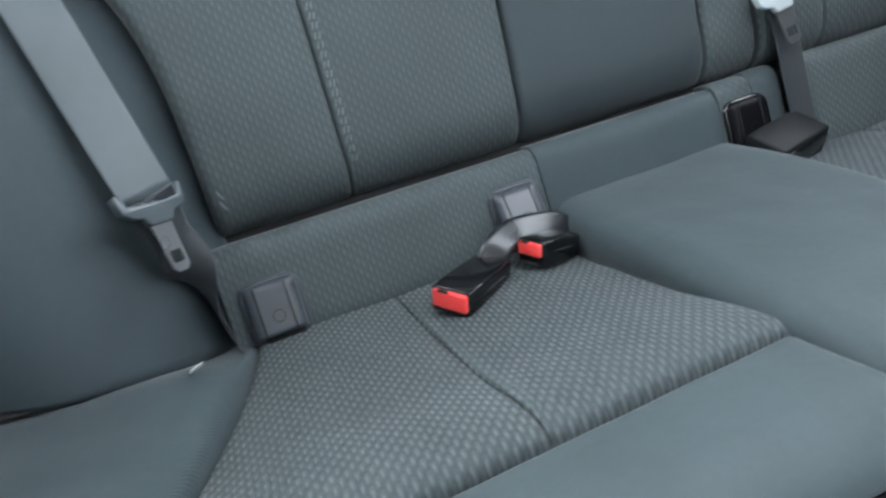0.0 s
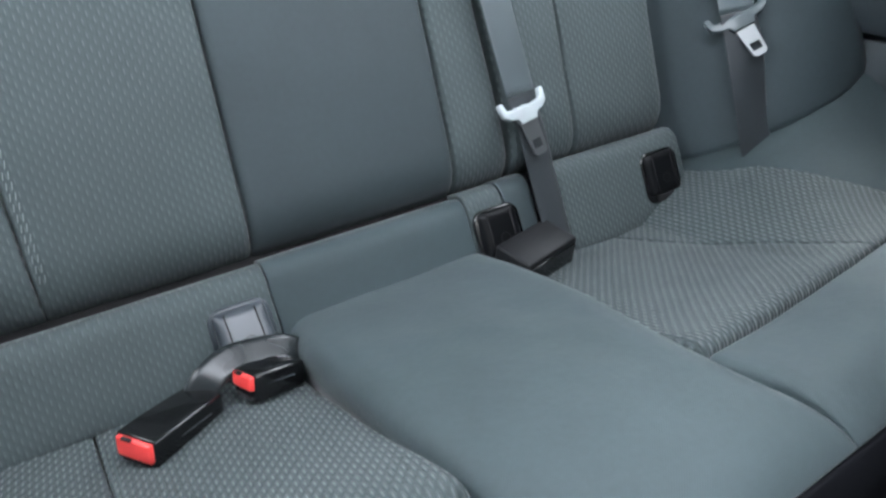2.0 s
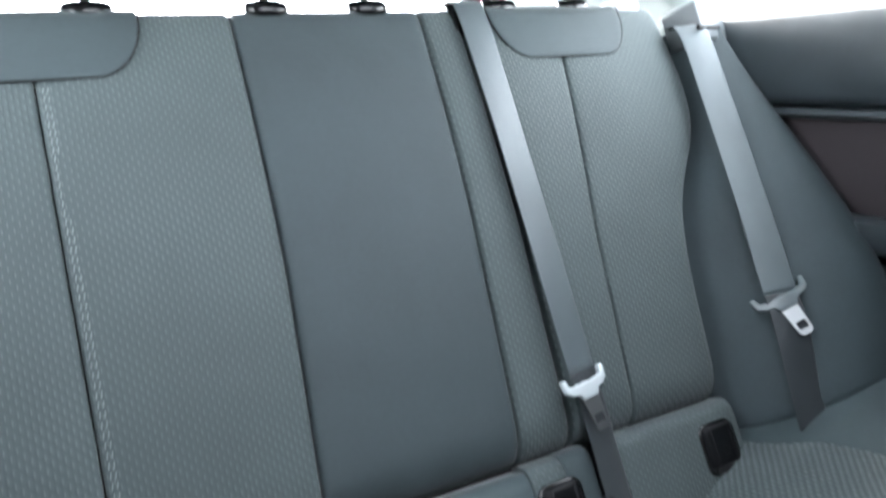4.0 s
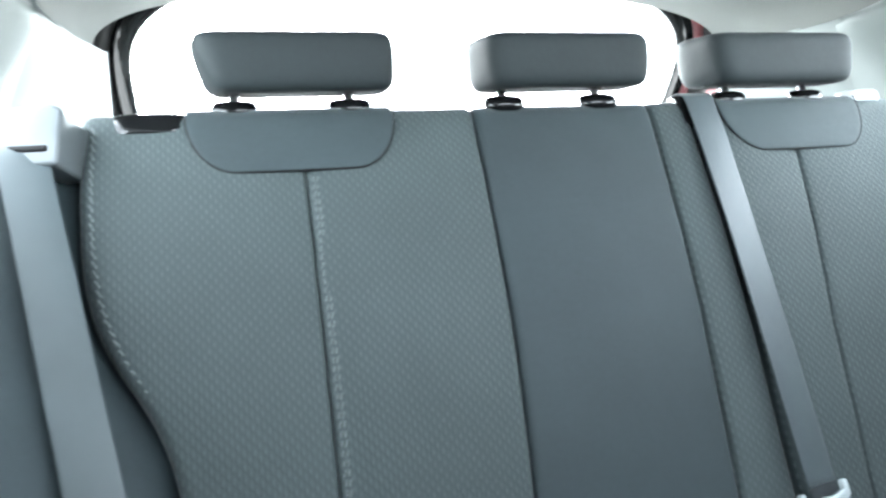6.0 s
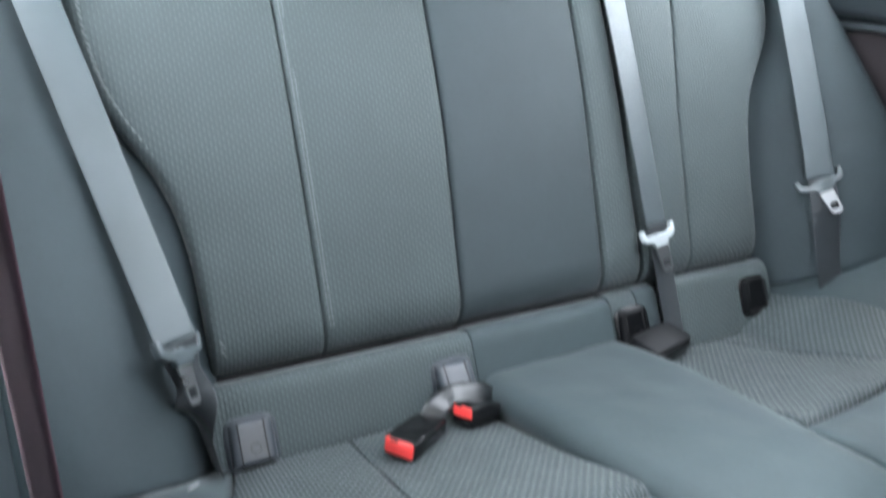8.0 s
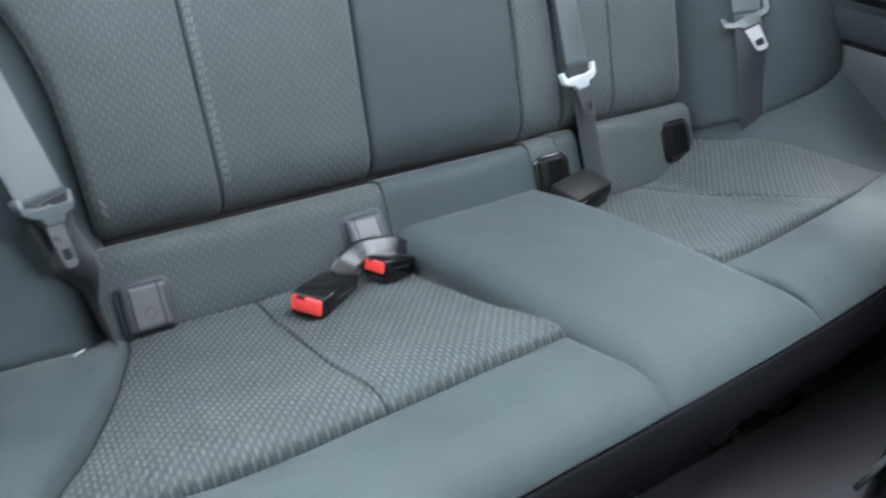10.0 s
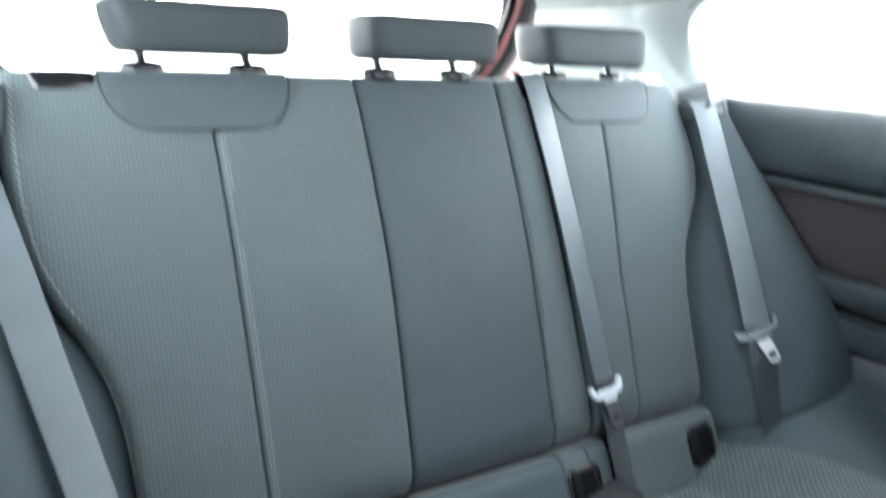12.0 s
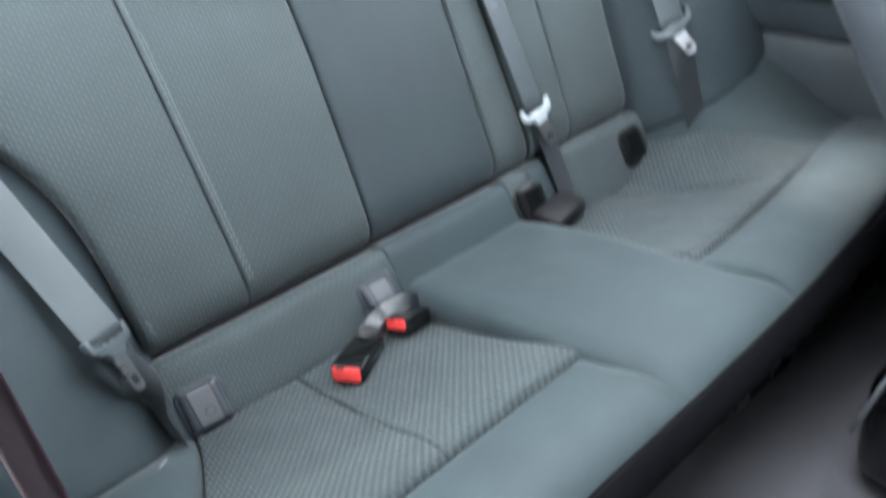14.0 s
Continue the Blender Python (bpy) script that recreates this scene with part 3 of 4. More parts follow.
# ---- side trims below the windows ----
def side_trim(sign, y_front, name, label):
    """Moulded panel under the side window: dark upper roll, cloth insert, armrest ledge, pocket bar and lower panel."""
    ob = thing(name, (sign * 0.67, -0.1, 0.10), label, "door panel")

    def run(nm, profile, mat, lab="", y1=0.26):
        ys = [y1 - (y1 - y_front) * i / 24 for i in range(25)]
        rows = [[(sign * x, y, z - 0.004 - 0.012 * step(0.0, 0.7, 0.25 - y)) for x, z in profile] for y in ys]
        return sharp(part(nm, mesh_grid(rows, caps=True, wrap=True), mat, ob, lab), 50)
    run("upper_roll", [(0.70, 0.78), (0.668, 0.785), (0.655, 0.80), (0.652, 0.84), (0.655, 0.875), (0.663, 0.908), (0.674, 0.924), (0.70, 0.928)], DOOR_DARK)
    run("shadow_ledge", [(0.70, 0.762), (0.660, 0.766), (0.648, 0.772), (0.650, 0.779), (0.70, 0.781)], DOOR_DARK)
    if sign < 0:
        run("lower_panel", [(0.71, 0.04), (0.668, 0.04), (0.664, 0.30), (0.664, 0.60), (0.662, 0.70), (0.660, 0.764), (0.71, 0.764)], DOOR_DARK, "smooth dark lower panel")
        return ob
    run("cloth_insert", [(0.71, 0.60), (0.686, 0.625), (0.676, 0.66), (0.672, 0.72), (0.674, 0.764), (0.71, 0.764)], DOOR_CLOTH, "dark brown-grey cloth insert")
    run("armrest", [(0.71, 0.630), (0.672, 0.634), (0.660, 0.634), (0.652, 0.628), (0.652, 0.612), (0.660, 0.592), (0.675, 0.580), (0.71, 0.578)], DOOR_DARK, "dark moulded armrest ledge")
    run("recess", [(0.71, 0.55), (0.690, 0.55), (0.688, 0.58), (0.71, 0.58)], BLACK_PLASTIC)
    run("pocket_bar", [(0.71, 0.564), (0.668, 0.566), (0.658, 0.560), (0.658, 0.528), (0.668, 0.512), (0.71, 0.510)], DOOR_DARK)
    run("lower_panel", [(0.71, 0.04), (0.668, 0.04), (0.664, 0.30), (0.664, 0.47), (0.674, 0.502), (0.71, 0.505)], DOOR_DARK)
    return ob


side_trim(1, -1.55, "door_panel", "dark door panel with armrest and brown cloth insert")
side_trim(-1, -1.10, "quarter_trim", "smooth dark side panel with rolled sill beside the bench")


# ---- the bench ----
def bench():
    ob = thing("rear_bench_cushion", (0, -0.25, 0.06), "dark grey cloth rear bench with ribbed inserts and smooth front", "car seat")
    left_edge = lambda q: -insert_edge(q)
    right_edge = insert_edge
    cl = table([(0.0, -0.118), (0.10, -0.122), (0.2, -0.112), (0.352, -0.096), (0.40, -0.086), (0.445, -0.077), (0.50, -0.062), (0.6, -0.05)])
    cr = table([(0.0, 0.126), (0.10, 0.140), (0.2, 0.145), (0.349, 0.140), (0.395, 0.151), (0.433, 0.161), (0.5, 0.170), (0.6, 0.172)])
    ml = table([(0.0, -0.316), (0.36, -0.300)])
    mr = table([(0.0, 0.300), (0.065, 0.316), (0.284, 0.400), (0.36, 0.428)])
    ins, out, cen, fro = seat_surface(h_insert, upright=True), seat_surface(h_outer, upright=True), seat_surface(h_centre), seat_surface(h_front)
    front = table([(-0.70, 0.350), (-0.55, 0.362), (-0.42, 0.371), (-0.30, 0.366), (-0.10, 0.357), (0.143, 0.345), (0.236, 0.334), (0.337, 0.324), (0.50, 0.304), (0.70, 0.290)])
    meet = lambda q: 1 - step(0.40, 0.50, q)
    NOSE = 0.488
    g = 0.0006
    mid = lambda x, q, h: cen(x, q, h) - Vector((0, (front(x) - 0.357) * step(0.15, 0.36, q) * lerp(1.0, 0.8, step(0.36, 0.46, q)), 0))

    def insert(a, b, ra, rb):
        s = lambda x, q, h: ins(x, q * front(x) / 0.357, h + 0.0)
        return pillow(s, lambda q: a(q) + g, lambda q: b(q) - g, 0.012, 0.3571, (ra, rb, 0.012, 0.014), 0.05, 0.008, 0.005, 0.002, 0.0025)
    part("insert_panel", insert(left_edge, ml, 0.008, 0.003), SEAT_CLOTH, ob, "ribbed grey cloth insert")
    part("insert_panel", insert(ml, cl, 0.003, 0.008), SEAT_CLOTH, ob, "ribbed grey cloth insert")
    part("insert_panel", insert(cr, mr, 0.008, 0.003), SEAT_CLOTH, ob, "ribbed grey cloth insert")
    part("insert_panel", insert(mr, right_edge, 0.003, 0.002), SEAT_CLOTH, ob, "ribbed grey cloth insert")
    part("centre_panel", pillow(mid, lambda q: cl(q) + g * meet(q), lambda q: cr(q) - g * meet(q), 0.008, NOSE, (0.026, 0.020, 0.020, 0.004), 0.05, 0.012, 0.004, 0, 0.002, meet), SMOOTH, ob, "smooth dark cloth centre")
    def outer(a, b, ra, rb):
        s = lambda x, q, h: out(x, q * front(x) / 0.357, h)
        return pillow(s, a, b, 0.0, 0.3568, (ra, rb, 0.012, 0.0), 0.08, 0.012, 0.004, 0, 0.003)
    part("side_panel", outer(lambda q: -0.70, lambda q: left_edge(q) - g, 0.02, 0.008), SMOOTH, ob)
    part("side_panel", outer(lambda q: right_edge(q) + g, lambda q: 0.70, 0.002, 0.02), SMOOTH, ob)
    def nose(a, b, ra, rb):
        def s(x, q, h):
            return fro(x, q, h) - Vector((0, (front(x) - 0.357) * lerp(1.0, 0.8, step(0.36, 0.46, q)), 0))
        return pillow(s, a, b, 0.3570, NOSE, (ra, rb, 0.006, 0.004), 0.05, 0.012, 0.004, 0, 0.002, meet, lambda x: 1 - step(0.44, 0.54, abs(x)))
    part("front_panel", nose(lambda q: -0.70, lambda q: cl(q) - g * meet(q), 0.02, 0.009), SMOOTH, ob)
    part("front_panel", nose(lambda q: cr(q) + g * meet(q), lambda q: 0.70, 0.009, 0.02), SMOOTH, ob)
    # Black apron whose colour also holds the shade under the bench's front edge.
    def apron(x, q, h):
        return fro(x, q, h) - Vector((0, (front(x) - 0.357) * 0.8, 0))
    part("apron", pillow(apron, lambda q: -0.70, lambda q: 0.70, NOSE + 0.0008, 0.66, (0.02, 0.02, 0.004, 0.02), 0.05, 0.02, 0, 0, 0.002), SHADED_APRON, ob, "black cloth apron under the front edge, shade included in its colour")
    part("base", rounded_box((1.36, 0.40, 0.20), 0.02, pose(0, -0.185, 0.165)), DARK_PLASTIC, ob)

    # pale double stitching beside the ribbed seams
    def stitches(f, a, b, off):
        bm = bmesh.new()
        q = a
        while q < b:
            x = f(q) + off
            rise = 0.0034 + 0.0025 * (noise.noise(Vector((x * 9, q * 7, 1.7))) + 0.5 * noise.noise(Vector((x * 23, q * 21, 5.1))))
            p = ins(x, q * front(x) / 0.357, rise)
            m = pose(p.x, p.y, p.z, 14, 0, 0) @ Matrix.Diagonal((0.0011, 0.0056, 0.0012, 1))
            bmesh.ops.create_cube(bm, size=1.0, matrix=m)
            q += 0.0082
        return bm
    for off in (0.004, 0.0085):
        part("stitching", stitches(ml, 0.09, 0.335, off), STITCH_DIM, ob, "pale stitching", flat=True)


bench()


def backrest(name, label, at, panels, extra):
    ob = thing(name, at, label, "backrest")
    for nm, a, b, mat, rl, rr, lab, s0, s1 in panels:
        part(nm, pillow(back, lambda s: a(s) + 0.0006, lambda s: b(s) - 0.0006, s0, s1, (rl, rr, 0.050, 0.022), 0.085, 0.012, 0.005, 0, 0.0010), mat, ob, lab)
    x0, x1 = panels[0][1](0.1), panels[-1][2](0.1)
    # Black backing added so the gaps stay dark and let no light through.
    inner = pillow(back, lambda s: x0 + (0.012 if x0 > 0 else -0.04), lambda s: x1 + 0.04, -0.15, 0.55, (0.01, 0.01, 0.01, 0.01), 0.05, 0.05, 0, -0.036 if x0 < 0 else -0.044)
    part("frame", inner, BLACK_RUBBER, ob, "black backing added behind the gaps to block light")
    extra(ob)
    return ob


def head_pad(x0, x1):
    """The smooth pad sewn into the backrest under a head restraint."""
    c, w = (x0 + x1) / 2, (x1 - x0) / 2
    half = lambda s: w * (0.56 + 0.44 * math.sqrt(max(0.0, 1 - (1 - min(1, max(0, (s - 0.510) / 0.075))) ** 2)))
    return pillow(back, lambda s: c - half(s), lambda s: c + half(s), 0.510, TOP + 0.002, (0.003, 0.003, 0.003, 0.022), 0.02, 0.008, 0.0, 0.0055)


def pad_seam(x0, x1):
    """The dark seam round a head pad."""
    c, w = (x0 + x1) / 2, (x1 - x0) / 2 + 0.0006
    pts = []
    for i in range(61):
        a = math.pi * i / 60
        q = 1 - math.sin(a) ** 0.8
        s = 0.5095 + 0.084 * q
        half = w * (0.56 + 0.44 * math.sqrt(max(0.0, 1 - (1 - min(1, max(0, (s - 0.510) / 0.075))) ** 2)))
        x = c - half * (1 if a < math.pi / 2 else -1)
        if q < 0.004:
            x = c - w * 0.56 * math.cos(a) / 0.1 if abs(math.cos(a)) < 0.1 else x
        pts.append(back(x, s, 0.0042))
    return rod(pts, 0.0009, 6)


def base_strip(a, b, mat, s0=-0.118, s1=-0.004, lift=0.004):
    return pillow(back, lambda s: a, lambda s: b, s0, s1, (0.0015, 0.0015, 0.004, 0.020), 0.05, 0.010, 0.003, lift, 0.001)


def seam_stitch(f, a, b, off, slant=0.0008, size=(0.0008, 0.0070, 0.0007), pitch=0.0095):
    """Short raised threads that follow a seam up the backrest."""
    bm = bmesh.new()
    s = a
    while s < b:
        p, q = back(f(s) + off - slant, s, 0.0009), back(f(s + size[1]) + off + slant, s + size[1], 0.0009)
        d = (q - p).normalized()
        side = d.cross(OUT).normalized()
        m = Matrix((side, d, OUT)).transposed().to_4x4()
        m.translation = (p + q) / 2
        bmesh.ops.create_cube(bm, size=1.0, matrix=m @ Matrix.Diagonal((*size, 1)))
        s += pitch
    return bm


left_edge_of = lambda s: -edge(s)
line = lambda v: (lambda s: v)


def wide_extra(ob):
    part("head_pad", head_pad(-0.447, -0.208), PAD, ob, "smooth dark pad")
    part("pad_seam", pad_seam(-0.447, -0.208), BLACK_RUBBER, ob)
    part("base_strip", base_strip(-0.478, -0.121, CLOTH, s1=-0.013), CLOTH, ob, "ribbed cloth strip at the foot")
    part("base_strip", base_strip(-0.120, 0.118, SMOOTH, s1=-0.010), SMOOTH, ob, "smooth cloth strip at the foot")
    part("base_strip", base_strip(0.119, 0.168, CLOTH, s1=-0.005), CLOTH, ob, "ribbed cloth strip at the foot")
    part("base_strip", base_strip(0.169, 0.209, PAD, s1=-0.003), PAD, ob, "smooth dark cloth strip at the foot")
    for off in (0.0070, 0.0115):
        part("stitching", seam_stitch(seam_left, 0.03, 0.505, off), STITCH, ob, "pale stitching", flat=True)
    part("stitching", seam_stitch(left_edge_of, 0.02, 0.57, 0.015, -0.0022, (0.0012, 0.0100, 0.0008), 0.0105), STITCH, ob, "pale stretched threads along the edge", flat=True)
    # release lever recessed in the top edge
    lever = pillow(back, lambda s: -0.528, lambda s: -0.443, TOP - 0.040, TOP - 0.003, (0.016, 0.016, 0.014, 0.012), 0.02, 0.006, 0.002, 0.002)
    part("release_lever", lever, BLACK_PLASTIC, ob, "glossy black release lever")


def narrow_extra(ob):
    part("head_pad", head_pad(0.243, 0.474), PAD, ob, "smooth dark pad")
    part("pad_seam", pad_seam(0.243, 0.474), BLACK_RUBBER, ob)
    part("base_strip", base_strip(0.252, 0.452, CLOTH, s1=-0.002), CLOTH, ob, "ribbed cloth strip at the foot")
    # The plate's pale base colour stands in for sky reflected in its gloss.
    plate = pillow(back, lambda s: 0.470, lambda s: 0.530, TOP - 0.014, TOP + 0.008, (0.012, 0.012, 0.010, 0.010), 0.02, 0.006, 0.004, 0.002)
    part("release_lever", plate, GLOSS_WHITE, ob, "glossy release plate with reflected sky painted pale")


backrest("rear_seatback", "wide rear backrest in ribbed grey cloth with smooth dark centre", (-0.15, 0.05, 0.36), [
    ("outer_panel", left_edge_of, seam_left, CLOTH, 0.018, 0.005, "ribbed grey cloth", -0.008, TOP),
    ("inner_panel", seam_left, seam_c, CLOTH, 0.006, 0.010, "ribbed grey cloth", -0.008, TOP),
    ("centre_panel", seam_c, seam_x, CENTRE, 0.010, 0.010, "smooth dark cloth", -0.008, TOP),
    ("edge_panel", seam_x, line(SPLIT), CLOTH, 0.010, 0.012, "ribbed grey cloth", -0.008, TOP),
], wide_extra)
backrest("rear_seatback", "narrow rear backrest in ribbed grey cloth with belt slot", (0.35, 0.05, 0.36), [
    ("inner_panel", line(SPLIT + 0.004), seam_right, CLOTH, 0.012, 0.006, "ribbed grey cloth", -0.008, TOP),
    ("outer_panel", seam_right, edge_right, CLOTH, 0.006, 0.018, "ribbed grey cloth", -0.008, TOP),
], narrow_extra)


# ---- side bolsters ----
def bolster(sign, label):
    ob = thing("side_bolster", (sign * 0.56, 0.0, 0.32), label, "seat bolster", "bolsters beside the backrest")
    outer_y = table([(0.36, -0.142), (0.432, -0.131), (0.511, -0.104), (0.605, -0.052), (0.706, 0.034), (0.825, 0.142), (0.90, 0.198), (0.93, 0.215)])
    rows, uvs = [], []
    n, m = 110, 30
    for i in range(n + 1):
        w = i / n
        s = lerp(-0.125, 0.560, w)
        zo = lerp(0.385, 0.905, w)
        a = back((edge_right if sign > 0 else edge)(s) - 0.006, s, -0.058 if sign > 0 else -0.036)
        o = Vector((lerp(0.672, 0.640, w), outer_y(zo), zo))
        swell = (lerp(0.054, 0.027, min(1, w * 2.2)) if sign > 0 else lerp(0.044, 0.015, min(1, w * 2.2))) * (1 - 0.7 * step(0.75, 1.0, w))
        across = (o - a)
        normal = Vector((-across.y, across.x, 0)).normalized() * -1
        if normal.y > 0:
            normal = -normal
        normal = (normal + Vector((0, 0, 0.25))).normalized()
        row, uvr = [], []
        for j in range(-1, m + 2):
            u = min(1.0, max(0.0, j / m))
            p = a.lerp(o, u)
            k = 1 - (2 * u ** 1.35 - 1) ** 2
            if 0 <= j <= m:
                p = p + normal * swell * k
                p = p - normal * roll(max(0.0, p.z - h_outer(sign * p.x, p.y) + 0.002), 0.014) * 1.1
            else:
                p = p - normal * 0.07
            row.append((sign * p.x, p.y, p.z))
            uvr.append((u * 0.25, w * 0.6))
        rows.append(row)
        uvs.append(uvr)
    part("cover", mesh_grid(rows, uvs, caps=True), BOLSTER, ob, "smooth dark cloth")
    # belt outlet trim on its top
    turn = Matrix.Translation((sign * 0.610, 0.205, 0.905)) @ Matrix.Rotation(sign * radians(16), 4, "Z") @ Matrix.Rotation(radians(-20), 4, "X")
    shape = [(-0.050, -0.027), (0.052, -0.031), (0.058, -0.026), (0.058, 0.014), (0.046, 0.030), (0.010, 0.037), (-0.040, 0.038), (-0.050, 0.032)]
    if sign > 0:
        shape = [(p * 0.72 + 0.012, q) for p, q in shape]
    guide = extrude_outline(shape, lambda p, q, w: turn @ Vector((sign * p, w, q)), -0.012, 0.05, 0.012)
    g = part("belt_outlet", guide, GUIDE, ob, "pale grey plastic belt outlet")
    part("slot", rounded_box((0.070, 0.006, 0.007), 0.0025, turn @ pose(sign * -0.004, -0.012, -0.010), 2), BLACK_RUBBER, g, "black belt slot")
    return ob


bolster(-1, "dark cloth bolster with pale belt outlet beside the wide backrest")
bolster(1, "dark cloth bolster with pale belt outlet beside the narrow backrest")


# ---- head restraints ----
def head_restraint(cx, width, label, px0, px1, cut):
    """A padded bar on two posts, which stand at px0 and px1; cut: how much narrower its outer end is at the bottom."""
    ob = thing("head_restraint", (cx, 0.27, 0.935), label, "head restraint", "rear head restraints")
    rows, n = [], 72
    z0, z1, yc = 0.957, 1.026, 0.266
    for j in range(25):
        a = math.pi * (j / 24 - 0.5)
        k = 0.5 + 0.5 * math.copysign(abs(math.sin(a)) ** 0.55, math.sin(a))
        g = abs(math.cos(a)) ** 0.45
        pull = (1 - g) * 0.026
        w, d = width / 2 - pull, 0.054 - pull
        wl, wr = width / 2 * lerp(1 - cut, 1.0, k) - pull, width / 2 * lerp(0.985, 1.0, k) - pull
        crease_l, crease_r = width / 2 * lerp(0.86 - cut, 0.93, k) - pull, width / 2 * 0.95 - pull
        front = -d + 0.010 * (1 - k)
        loop = [(-wl, 0.62 * d), (-0.95 * wl, d), (0.95 * w, d), (wr, 0.62 * d), (wr, -0.1 * d), (crease_r, front), (-crease_l, front), (-wl, 0.45 * d)]
        loop = smooth_loop(resample(loop, n), 5)
        rows.append([(cx + p.x, yc + p.y + 0.010 * k, lerp(z0, z1, k)) for p in loop])
    part("cushion", mesh_grid(rows, caps=True, wrap=True), CUSHION, ob, "smooth dark cloth cushion")
    for px in (px0, px1):
        post = part("post", rod([(px, 0.262, 0.915), (px, 0.270, 0.940), (px, 0.285, 0.985)], 0.006, 12), CHROME, ob, "chrome post")
        rowsc = []
        for dz, rx, ry in ((-0.012, 0.026, 0.015), (0.001, 0.027, 0.016), (0.006, 0.024, 0.014), (0.008, 0.016, 0.010), (0.0085, 0.007, 0.007)):
            rowsc.append([(px + rx * math.cos(2 * math.pi * i / 20), 0.266 + ry * math.sin(2 * math.pi * i / 20) + dz * 0.4, 0.942 + dz) for i in range(20)])
        part("collar", mesh_grid(rowsc, caps=True, wrap=True), BLACK_PLASTIC, post, "black plastic collar")
    return ob


head_restraint(-0.3215, 0.245, "dark cloth head restraint on chrome posts over the wide backrest", -0.392, -0.256, 0.15)
head_restraint(0.0225, 0.237, "smaller dark cloth head restraint over the centre seat", -0.057, 0.076, 0.03)
head_restraint(0.342, 0.246, "dark cloth head restraint on chrome posts over the narrow backrest", 0.2775, 0.4085, 0.07)


# ---- child-seat anchor covers ----
def anchor_cover(cx, s, mat, label, wedge=0.0):
    """A hinged cover over a child-seat anchor; wedge: how far its flap leans upwards."""
    o = back(cx, s, 0.0)
    ob = thing("anchor_cover", o, label, "anchor cover", "child-seat anchor covers")
    place = lambda p, q, w: back(cx + p, s + q, w)
    lean = lambda x, v, h: back(x, v, h + wedge * (s + 0.031 - v))
    rise = lambda q: wedge * (0.031 - q)
    tilt = Matrix.Rotation(math.pi / 2 - RECLINE - math.atan(wedge), 4, "X")
    part("surround", extrude_outline(rounded_outline(0.063, 0.068, 0.015), place, -0.01, 0.009, 0.003), BLACK_PLASTIC if mat is MATTE_BLACK else mat, ob)
    half = lambda v: 0.027 + 0.015 * (s - v)
    flap = part("flap", pillow(lean, lambda v: cx - half(v), lambda v: cx + half(v), s - 0.023, s + 0.031, (0.0095, 0.0095, 0.005, 0.008), 0.016, 0.004, 0.0, 0.0150), mat, ob)
    for dx in (-0.0155, 0.0155):
        part("groove", rounded_box((0.0017, 0.049, 0.0016), 0.0004, Matrix.Translation(place(dx, 0.004, 0.0151 + rise(0.004))) @ tilt, 1), BLACK_RUBBER, flap)
    ring = [place(0.002 + 0.006 * math.cos(2 * math.pi * i / 20), -0.004 + 0.006 * math.sin(2 * math.pi * i / 20), 0.0151 + rise(-0.004 + 0.006 * math.sin(2 * math.pi * i / 20))) for i in range(21)]
    part("mark", rod(ring, 0.0005, 6), BLACK_RUBBER, flap, "embossed ring mark")
    part("finger_gap", rounded_box((0.040, 0.010, 0.007), 0.0018, Matrix.Translation(place(0.003, -0.0275, 0.0085)) @ Matrix.Rotation(math.pi / 2 - RECLINE, 4, "X"), 2), BLACK_RUBBER, ob, "dark finger gap")


anchor_cover(-0.433, -0.088, GREY_PLASTIC, "grey plastic anchor cover set in the ribbed strip", 0.10)
anchor_cover(-0.158, -0.076, GREY_PLASTIC, "grey plastic anchor cover behind the belt buckles", 0.32)
anchor_cover(0.152, -0.064, MATTE_BLACK, "black plastic anchor cover beside the centre seat")
anchor_cover(0.408, -0.060, MATTE_BLACK, "black plastic anchor cover in the ribbed strip")


